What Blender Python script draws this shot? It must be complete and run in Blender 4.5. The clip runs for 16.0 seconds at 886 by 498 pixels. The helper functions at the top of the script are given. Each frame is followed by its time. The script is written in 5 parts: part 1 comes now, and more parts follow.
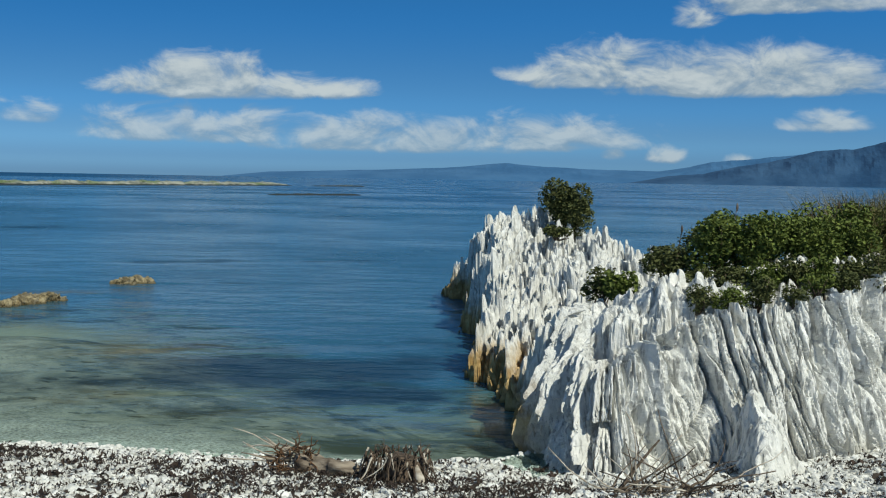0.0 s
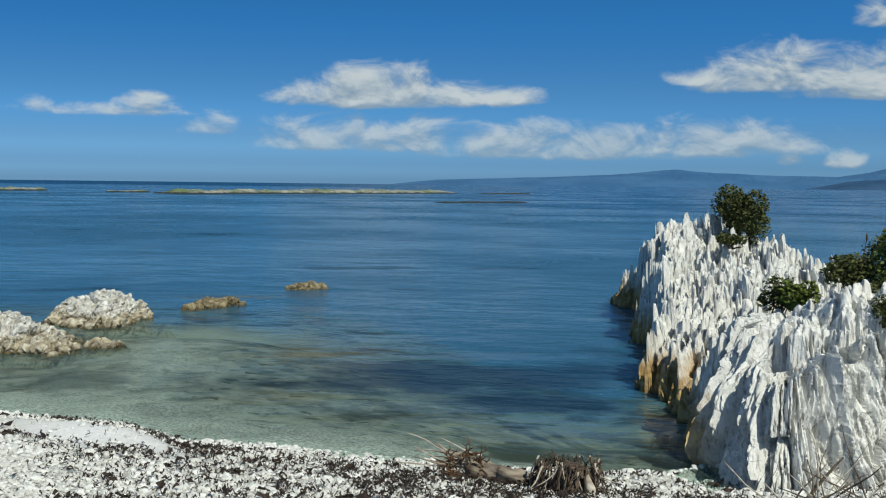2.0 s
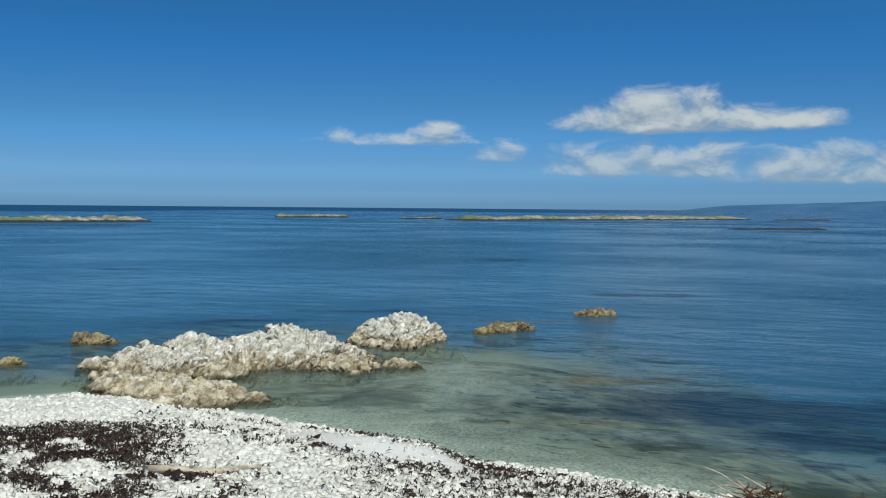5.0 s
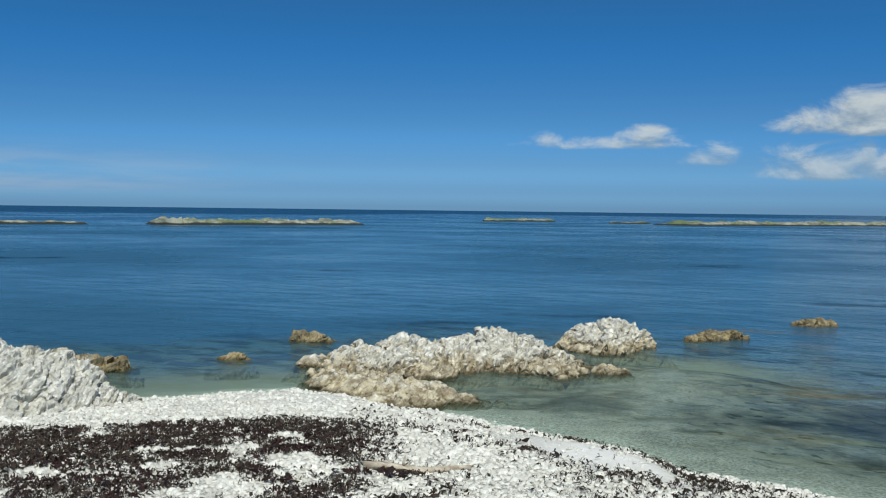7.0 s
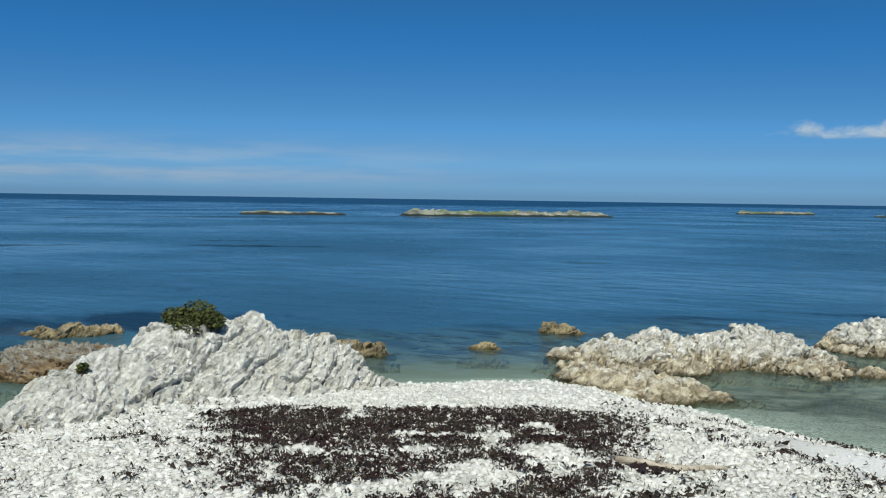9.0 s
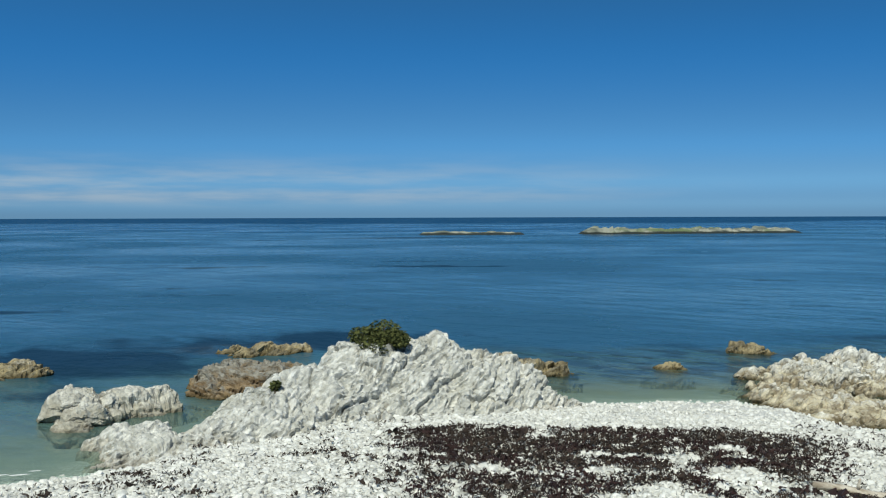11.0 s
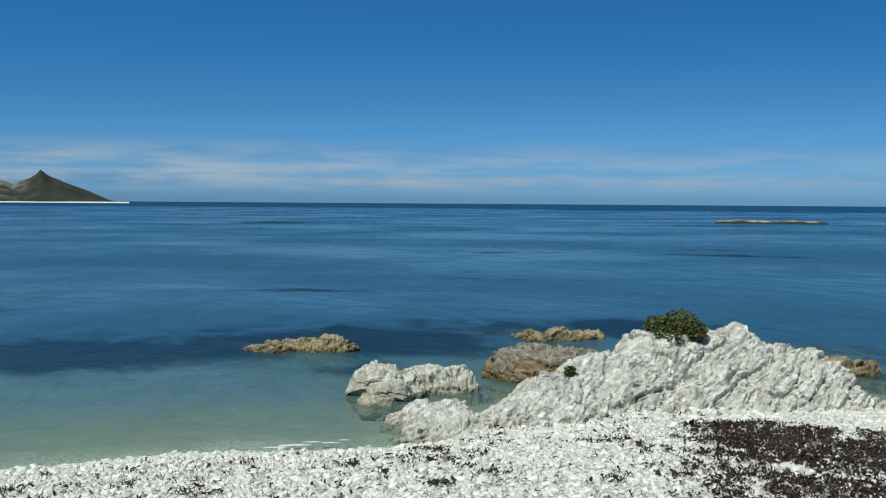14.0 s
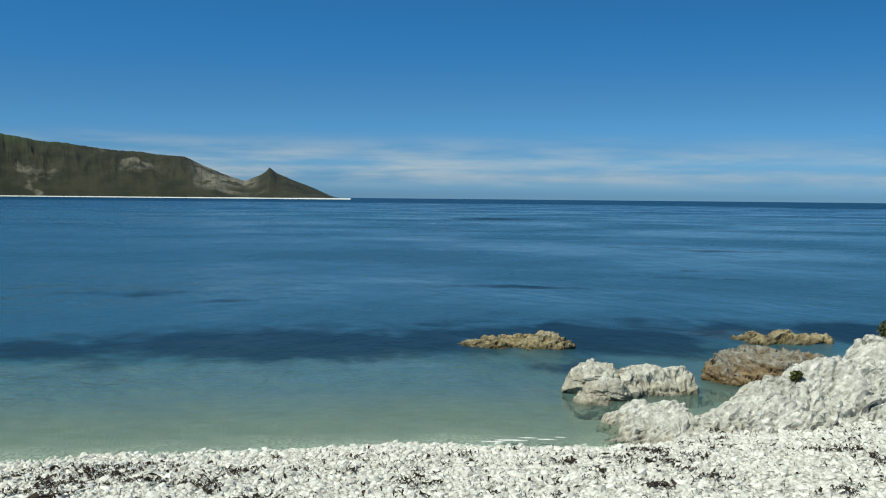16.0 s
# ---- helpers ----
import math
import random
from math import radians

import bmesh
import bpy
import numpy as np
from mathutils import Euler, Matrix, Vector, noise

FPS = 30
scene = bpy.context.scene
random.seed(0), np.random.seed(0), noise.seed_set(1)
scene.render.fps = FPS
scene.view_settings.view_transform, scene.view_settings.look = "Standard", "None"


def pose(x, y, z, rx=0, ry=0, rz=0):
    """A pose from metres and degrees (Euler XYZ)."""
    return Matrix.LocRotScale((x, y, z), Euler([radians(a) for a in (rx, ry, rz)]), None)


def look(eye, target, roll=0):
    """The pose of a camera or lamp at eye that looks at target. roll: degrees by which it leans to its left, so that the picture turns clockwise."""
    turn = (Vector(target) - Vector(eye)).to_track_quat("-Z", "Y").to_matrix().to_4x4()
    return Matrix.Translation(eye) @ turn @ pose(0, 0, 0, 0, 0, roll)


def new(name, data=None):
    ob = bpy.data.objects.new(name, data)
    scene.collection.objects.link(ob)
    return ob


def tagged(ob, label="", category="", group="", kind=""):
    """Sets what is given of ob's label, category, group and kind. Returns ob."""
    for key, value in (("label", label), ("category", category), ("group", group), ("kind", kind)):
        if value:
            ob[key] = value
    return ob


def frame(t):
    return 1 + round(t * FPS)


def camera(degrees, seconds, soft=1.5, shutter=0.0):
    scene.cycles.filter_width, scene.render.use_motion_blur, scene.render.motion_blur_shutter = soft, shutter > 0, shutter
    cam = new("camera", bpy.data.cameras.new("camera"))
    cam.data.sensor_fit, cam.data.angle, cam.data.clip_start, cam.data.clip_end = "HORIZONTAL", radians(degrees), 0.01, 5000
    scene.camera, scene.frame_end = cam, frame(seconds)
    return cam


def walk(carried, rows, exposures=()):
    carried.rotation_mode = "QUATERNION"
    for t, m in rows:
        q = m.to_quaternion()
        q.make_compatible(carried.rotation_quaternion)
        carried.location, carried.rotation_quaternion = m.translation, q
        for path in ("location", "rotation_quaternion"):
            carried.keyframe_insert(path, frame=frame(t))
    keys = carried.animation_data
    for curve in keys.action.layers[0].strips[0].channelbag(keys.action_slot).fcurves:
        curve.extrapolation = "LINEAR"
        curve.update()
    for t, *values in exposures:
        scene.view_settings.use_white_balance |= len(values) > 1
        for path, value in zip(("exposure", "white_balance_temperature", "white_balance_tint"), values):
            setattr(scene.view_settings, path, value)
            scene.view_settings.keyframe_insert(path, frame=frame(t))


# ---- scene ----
# camera: held out at arm's length by somebody turning on the spot
cam = camera(43.8, 16.0, soft=1.15)
EYE = 2.8
ROWS = [
    # seconds, x, y, tip, lean, turn
    (0, -0.000, 0.280, 86.364, -0.992, 0.063),
    (0.5, -0.010, 0.280, 86.448, -0.912, 2.013),
    (1, -0.020, 0.279, 86.229, -1.025, 4.140),
    (1.5, -0.030, 0.278, 86.593, -1.083, 6.182),
    (2, -0.042, 0.277, 86.631, -0.680, 8.686),
    (2.5, -0.056, 0.274, 86.696, -0.778, 11.501),
    (3, -0.066, 0.272, 86.844, -0.778, 13.769),
    (3.5, -0.078, 0.269, 87.007, -0.553, 16.264),
    (3.7, -0.084, 0.267, 87.116, -0.538, 17.381),
    (5.8, -0.127, 0.250, 87.908, -0.760, 27.380),
    (6, -0.132, 0.247, 87.830, -0.869, 28.528),
    (6.5, -0.145, 0.240, 87.727, -0.764, 31.652),
    (7, -0.155, 0.233, 87.965, -0.693, 34.198),
    (7.5, -0.168, 0.224, 88.013, -0.767, 37.246),
    (8, -0.178, 0.216, 88.122, -0.836, 39.980),
    (8.5, -0.191, 0.205, 87.871, -0.881, 43.387),
    (8.7, -0.196, 0.200, 87.613, -0.885, 45.016),
    (10.8, -0.226, 0.165, 88.360, 0.059, 54.846),
    (11, -0.230, 0.160, 88.333, 0.173, 56.255),
    (11.5, -0.240, 0.145, 88.099, 0.459, 59.835),
    (12, -0.249, 0.128, 87.809, 0.415, 63.785),
    (12.5, -0.252, 0.122, 87.254, 0.675, 65.201),
    (13, -0.252, 0.122, 88.324, 0.363, 65.194),
    (13.5, -0.257, 0.110, 87.963, -0.386, 67.885),
    (14, -0.264, 0.095, 87.604, -0.399, 71.321),
    (14.5, -0.269, 0.078, 87.514, -0.443, 74.806),
    (15, -0.272, 0.067, 87.498, -0.687, 77.294),
    (15.5, -0.275, 0.055, 87.571, -0.593, 79.779),
    (16, -0.277, 0.042, 87.356, -0.564, 82.415),
]
walk(cam, [(t, pose(x, y, EYE, rx, ry, rz)) for t, x, y, rx, ry, rz in ROWS], [(0, 0.0, 6650, 3), (3.7, 0.0, 6650, 5), (8.7, 0.0, 6650, 5), (11, 0.0, 6650, 2), (14, -0.02, 6650, 2), (15.4, 0.0, 6750, 0), (16, 0.08, 6950, 0)])

# ---- world and sun ----
# compass of the scene: azimuth in degrees, 0 along +y, growing to the left (towards -x)
SUN_AZ, SUN_EL = -138.0, 46.0
sun_dir = Vector((-math.sin(radians(SUN_AZ)) * math.cos(radians(SUN_EL)), math.cos(radians(SUN_AZ)) * math.cos(radians(SUN_EL)), math.sin(radians(SUN_EL))))
sun = new("sun", bpy.data.lights.new("sun", "SUN"))
sun.data.energy, sun.data.angle, sun.data.color = 4.0, radians(0.53), (1.0, 0.97, 0.88)
sun.matrix_world = look((0, 0, 60), Vector((0, 0, 60)) - sun_dir)


class Nodes:
    """Short forms for building a node tree."""

    def __init__(self, tree):
        self.tree = tree
        tree.nodes.clear()

    def add(self, kind, **values):
        node = self.tree.nodes.new(kind)
        for key, value in values.items():
            setattr(node, key, value)
        return node

    def put(self, value, socket):
        if isinstance(value, bpy.types.NodeSocket):
            self.tree.links.new(value, socket)
        elif isinstance(value, (tuple, list)) and len(value) == 3 and socket.type == "RGBA":
            socket.default_value = (*value, 1)
        else:
            socket.default_value = value

    def math(self, op, a, b=0.0, c=None, clamp=False):
        node = self.add("ShaderNodeMath", operation=op, use_clamp=clamp)
        self.put(a, node.inputs[0])
        self.put(b, node.inputs[1])
        if c is not None:
            self.put(c, node.inputs[2])
        return node.outputs[0]

    def smooth(self, value, low, high, to_low=0.0, to_high=1.0):
        node = self.add("ShaderNodeMapRange", interpolation_type="SMOOTHSTEP")
        for v, i in ((value, 0), (low, 1), (high, 2), (to_low, 3), (to_high, 4)):
            self.put(v, node.inputs[i])
        return node.outputs[0]

    def mix(self, fac, a, b, blend="MIX"):
        node = self.add("ShaderNodeMix", data_type="RGBA", blend_type=blend)
        self.put(fac, node.inputs[0])
        self.put(a, node.inputs[6])
        self.put(b, node.inputs[7])
        return node.outputs[2]

    def noise(self, vector, scale, detail=4.0, rough=0.55, distort=0.0):
        node = self.add("ShaderNodeTexNoise")
        if vector is not None:
            self.put(vector, node.inputs["Vector"])
        for key, v in (("Scale", scale), ("Detail", detail), ("Roughness", rough), ("Distortion", distort)):
            node.inputs[key].default_value = v
        return node.outputs["Fac"]

    def scaled(self, vector, s, turn=(0, 0, 0)):
        node = self.add("ShaderNodeMapping")
        self.put(vector, node.inputs["Vector"])
        node.inputs["Scale"].default_value = s
        node.inputs["Rotation"].default_value = [radians(a) for a in turn]
        return node.outputs[0]

    def bump(self, height, strength, distance, normal=None):
        node = self.add("ShaderNodeBump")
        node.inputs["Strength"].default_value = strength
        node.inputs["Distance"].default_value = distance
        self.put(height, node.inputs["Height"])
        if normal is not None:
            self.put(normal, node.inputs["Normal"])
        return node.outputs[0]


world = bpy.data.worlds.new("sky")
scene.world = world
world.use_nodes = True
n = Nodes(world.node_tree)
way = n.add("ShaderNodeTexCoord").outputs["Generated"]
sep = n.add("ShaderNodeSeparateXYZ")
n.put(way, sep.inputs[0])
dx, dy, dz = sep.outputs
el = n.math("MULTIPLY", n.math("ARCSINE", dz), 57.29578)
az = n.math("MULTIPLY", n.math("ARCTAN2", n.math("MULTIPLY", dx, -1.0), dy), 57.29578)
# the low sky reads as deep a blue as the sky higher up does: dry, clean air
lift = n.add("ShaderNodeCombineXYZ")
n.put(dx, lift.inputs[0])
n.put(dy, lift.inputs[1])
n.put(n.math("ADD", n.math("MULTIPLY", dz, 3.4), 0.1), lift.inputs[2])
air = n.add("ShaderNodeTexSky", sky_type="NISHITA", sun_disc=False)
air.sun_elevation, air.sun_rotation = radians(SUN_EL), radians(-SUN_AZ)
air.air_density, air.dust_density, air.ozone_density = 1.0, 0.25, 2.0
n.put(lift.outputs[0], air.inputs["Vector"])
ramp = n.add("ShaderNodeValToRGB")
ramp.color_ramp.interpolation = "EASE"
stops = ramp.color_ramp.elements
stops[0].position, stops[0].color = 0.0, (0.29, 0.42, 0.60, 1)
stops[1].position, stops[1].color = 1.0, (0.95, 1.0, 0.97, 1)
for where_, colour_ in ((0.02, (0.43, 0.62, 0.79, 1)), (0.05, (0.57, 0.88, 1.05, 1)), (0.1, (0.52, 1.06, 1.36, 1)), (0.22, (0.33, 1.17, 1.74, 1)), (0.42, (0.5, 1.05, 1.3, 1)), (0.65, (0.9, 1.0, 1.02, 1))):
    stops.new(where_).color = colour_
n.put(n.math("MULTIPLY", el, 1 / 40.0, clamp=True), ramp.inputs[0])
blue = n.mix(1.0, air.outputs[0], ramp.outputs[0], "MULTIPLY")
# clouds: flat-based heaps in azimuth and height, their edges torn by noise
CLOUDS = [
    # azimuth, height of the base, half width, height above the base, weight
    (12.6, 4.15, 4.6, 2.1, 1.15), (7.6, 4.3, 3.8, 1.2, 1.05),
    (-8.5, 5.0, 5.0, 2.4, 0.95), (-15.0, 4.6, 7.2, 2.5, 1.0), (-4.2, 5.3, 2.0, 1.0, 0.7), (-20.0, 4.9, 4.0, 1.8, 0.9),
    (-17.5, 8.6, 5.5, 2.4, 1.0), (-12.6, 8.0, 1.6, 1.4, 0.75),
    (-18.8, 2.9, 2.6, 1.0, 0.9),
    (12.5, 1.9, 7.0, 1.9, 0.85), (3.0, 1.6, 8.0, 2.0, 0.9), (-5.0, 1.8, 6.5, 1.9, 0.85), (-2.6, 1.9, 1.1, 0.9, 0.95), (-11.3, 1.3, 1.1, 0.8, 0.95), (-8.6, 1.4, 0.8, 0.6, 0.8), (-15.0, 1.2, 1.0, 0.5, 0.7),
    (20.4, 2.6, 2.0, 0.9, 0.66), (28.8, 3.6, 1.6, 0.6, 0.72), (23.6, 3.75, 2.4, 0.75, 0.72), (26.5, 3.45, 6.5, 0.55, 0.72),
    (-34.0, 4.5, 9.0, 3.5, 0.9),
]


def cloud_mass(az_, el_):
    """How much cloud stands in a direction."""
    place_ = n.add("ShaderNodeCombineXYZ")
    n.put(az_, place_.inputs[0])
    n.put(n.math("MULTIPLY", el_, 1.9), place_.inputs[1])
    torn = n.noise(place_.outputs[0], 0.36, 6.0, 0.6, 0.5)
    most = None
    for a0, e0, ra, re, weight in CLOUDS:
        u = n.math("DIVIDE", n.math("SUBTRACT", az_, a0), ra)
        v = n.math("SUBTRACT", el_, e0)
        v = n.math("MAXIMUM", n.math("DIVIDE", v, re), n.math("DIVIDE", v, -0.35))
        one = n.math("SUBTRACT", weight, n.math("ADD", n.math("MULTIPLY", u, u), n.math("MULTIPLY", v, v)))
        most = one if most is None else n.math("MAXIMUM", most, one)
    return n.math("ADD", n.math("MULTIPLY", n.math("MAXIMUM", most, -1.2), 0.6), n.math("MULTIPLY", n.math("SUBTRACT", torn, 0.5), 1.7)), place_.outputs[0]


mass, place = cloud_mass(az, el)
mass_above, _ = cloud_mass(az, n.math("ADD", el, 0.55))
cloud = n.smooth(mass, -0.08, 0.55)
lit = n.smooth(n.math("SUBTRACT", mass, mass_above), -0.25, 0.45)
cloud_colour = n.mix(lit, (2.7, 3.5, 4.4), (6.0, 6.4, 6.6))
# pale band over the horizon on the seaward side
band = n.math("MULTIPLY", n.smooth(el, 0.3, 1.2), n.smooth(el, 3.6, 1.5))
band = n.math("MULTIPLY", band, n.smooth(az, 38.0, 62.0))
band = n.math("MULTIPLY", band, n.smooth(n.noise(n.scaled(place, (0.35, 1.6, 1)), 0.5, 4.0), 0.3, 0.75))
sky = n.mix(n.math("MULTIPLY", band, n.smooth(az, 60.0, 95.0, 0.42, 0.72)), blue, (5.0, 5.3, 5.8))
sky = n.mix(n.math("MULTIPLY", cloud, n.smooth(el, 2.0, 4.5, 0.62, 0.86)), sky, cloud_colour)
back = n.add("ShaderNodeBackground")
n.put(sky, back.inputs[0])
back.inputs[1].default_value = 0.1
n.put(back.outputs[0], n.add("ShaderNodeOutputWorld").inputs[0])


# ---- materials ----
def material(name):
    m = bpy.data.materials.new(name)
    m.use_nodes = True
    k = Nodes(m.node_tree)
    shader = k.add("ShaderNodeBsdfPrincipled")
    out = k.add("ShaderNodeOutputMaterial")
    k.put(shader.outputs[0], out.inputs[0])
    where = k.add("ShaderNodeNewGeometry").outputs["Position"]
    return m, k, shader, where, out


def height_of(k, where):
    s = k.add("ShaderNodeSeparateXYZ")
    k.put(where, s.inputs[0])
    return s.outputs[2]


def limestone(name, stain, grey, tide=0.35, ochre_low=(0.13, 0.09, 0.04), ochre_high=(0.33, 0.255, 0.14), sea_side=False, bed=None, pale=((0.66, 0.66, 0.625), (0.85, 0.845, 0.81))):
    """White weathered limestone. stain: how much ochre stands along the tide line."""
    m, k, s, where, out = material(name)
    big = k.noise(where, 1.3, 5.0)
    mid = k.noise(where, 7.0, 6.0, 0.6)
    streak = k.noise(k.scaled(where, (17, 17, 3.2), (0, -6, 0)), 1.0, 6.0, 0.65)
    colour = k.mix(k.smooth(mid, 0.35, 0.7), *pale)
    colour = k.mix(k.math("MULTIPLY", k.smooth(streak, 0.52, 0.62), grey), colour, (0.27, 0.27, 0.26))
    colour = k.mix(k.math("MULTIPLY", k.smooth(big, 0.55, 0.72), 0.35), colour, (0.60, 0.57, 0.47))
    z = height_of(k, where)
    level = k.math("ADD", z, k.math("MULTIPLY", k.math("SUBTRACT", mid, 0.5), 0.5))
    level = k.math("ADD", level, k.math("MULTIPLY", k.math("SUBTRACT", big, 0.5), 0.8))
    sea = 1.0
    if sea_side:
        place_ = k.add("ShaderNodeSeparateXYZ")
        k.put(where, place_.inputs[0])
        sea = k.math("MULTIPLY", k.smooth(place_.outputs[0], 1.25, 0.85), k.smooth(place_.outputs[1], 10.9, 11.9))
        sea = k.math("MAXIMUM", sea, k.smooth(place_.outputs[1], 13.0, 15.0))
    wet = k.math("MULTIPLY", k.math("MULTIPLY", k.smooth(level, tide, tide * 0.3), stain), sea)
    ochre = k.mix(k.smooth(k.noise(where, 5.0, 4.0), 0.4, 0.62), ochre_low, ochre_high)
    colour = k.mix(wet, colour, ochre)
    low = k.math("MULTIPLY", k.smooth(k.math("ADD", z, k.math("MULTIPLY", mid, 0.12)), 0.14, 0.05), k.math("MULTIPLY", min(1.0, stain * 1.3), sea))
    colour = k.mix(low, colour, (0.26, 0.17, 0.06) if sea_side else (0.085, 0.065, 0.03))
    if not sea_side:
        colour = k.mix(k.smooth(z, -0.02, -0.10), colour, (0.22, 0.235, 0.19))
    k.put(colour, s.inputs["Base Color"])
    s.inputs["Roughness"].default_value = 0.92
    s.inputs["Specular IOR Level"].default_value = 0.2
    rough = k.noise(where, 38.0, 5.0, 0.65)
    nrm = None
    if not bed:
        pitted = k.noise(k.scaled(where, (42, 42, 13), (0, -6, 0)), 1.0, 5.0, 0.65)
        nrm = k.bump(pitted, 0.6, 0.022, k.bump(streak, 0.6, 0.035))
    if bed:
        lay = k.add("ShaderNodeMapping", vector_type="TEXTURE")
        k.put(where, lay.inputs["Vector"])
        lay.inputs["Rotation"].default_value = (0, radians(-bed[1]), radians(bed[0]))
        lay.inputs["Scale"].default_value = (0.45, 0.45, 0.045)
        strata = k.noise(lay.outputs[0], 1.0, 6.0, 0.62, 0.7)
        nrm = k.bump(k.noise(where, 9.0, 5.0, 0.6), 0.5, 0.05, k.bump(strata, 0.7, 0.05))
        colour = k.mix(k.math("MULTIPLY", k.smooth(strata, 0.48, 0.34), 0.35), colour, (0.33, 0.31, 0.26))
        k.put(colour, s.inputs["Base Color"])
    k.put(k.bump(rough, 0.6, 0.02, nrm), s.inputs["Normal"])
    return m


cliff_stone = limestone("white_fluted_limestone", 0.95, 0.72, 0.75, (0.33, 0.20, 0.06), (0.60, 0.42, 0.18), True)
mound_stone = limestone("white_crumpled_limestone", 0.3, 0.32, 0.2, bed=(57, 34), pale=((0.43, 0.43, 0.395), (0.77, 0.765, 0.725)))
reef_stone = limestone("stained_reef_limestone", 0.78, 0.6, 0.36, (0.21, 0.155, 0.075), (0.60, 0.53, 0.37), bed=(31, 38), pale=((0.46, 0.445, 0.39), (0.84, 0.825, 0.77)))
grey_stone = limestone("grey_weathered_limestone", 0.5, 0.8, 0.34, (0.17, 0.145, 0.09), (0.40, 0.36, 0.26), bed=(70, 25), pale=((0.42, 0.41, 0.365), (0.70, 0.685, 0.625)))
brown_stone = limestone("brown_tidal_rock", 0.92, 0.5, 0.62, (0.11, 0.085, 0.04), (0.34, 0.275, 0.15), bed=(45, 30), pale=((0.42, 0.39, 0.32), (0.72, 0.70, 0.63)))


rust_stone = limestone("rust_stained_limestone", 0.85, 0.85, 0.28, (0.13, 0.08, 0.035), (0.30, 0.21, 0.11), bed=(70, -22), pale=((0.15, 0.14, 0.115), (0.37, 0.35, 0.30)))


def ground_material():
    m, k, s, where, out = material("white_shingle_ground")
    z = height_of(k, where)
    a = k.noise(where, 26.0, 5.0, 0.65)
    b = k.noise(where, 0.8, 4.0)
    dry = k.mix(k.smooth(a, 0.38, 0.6), (0.28, 0.275, 0.245), (0.74, 0.735, 0.69))
    dry = k.mix(k.math("MULTIPLY", k.smooth(b, 0.5, 0.7), 0.3), dry, (0.6, 0.57, 0.5))
    c = k.noise(where, 0.55, 6.0, 0.62)
    d = k.noise(k.scaled(where, (1, 1, 0)), 2.6, 5.0, 0.6)
    under = k.mix(k.smooth(d, 0.4, 0.62), (0.15, 0.165, 0.145), (0.31, 0.32, 0.28))
    sx_ = k.add("ShaderNodeSeparateXYZ")
    k.put(where, sx_.inputs[0])
    tufts = k.smooth(k.noise(k.scaled(where, (0.6, 1, 0), (0, 0, 12)), 4.5, 4.0, 0.6, 0.4), 0.57, 0.64)
    weedy = k.math("MULTIPLY", k.math("MAXIMUM", k.smooth(c, 0.5, 0.6), tufts), k.smooth(sx_.outputs[0], -11.0, -8.0, 0.08, 1.0))
    under = k.mix(weedy, under, (0.035, 0.04, 0.022))
    under = k.mix(k.smooth(sx_.outputs[0], -9.0, -11.5, 0.0, 0.75), under, (0.36, 0.41, 0.375))
    sand = k.add("ShaderNodeAttribute", attribute_name="sand").outputs["Fac"]
    dry = k.mix(sand, dry, k.mix(k.smooth(b, 0.35, 0.65), (0.76, 0.755, 0.72), (0.86, 0.855, 0.83)))
    fresh = k.smooth(z, -0.02, -0.16)
    k.put(k.mix(fresh, dry, under), s.inputs["Base Color"])
    s.inputs["Roughness"].default_value = 0.9
    s.inputs["Specular IOR Level"].default_value = 0.2
    k.put(k.bump(a, 0.8, 0.03), s.inputs["Normal"])
    return m


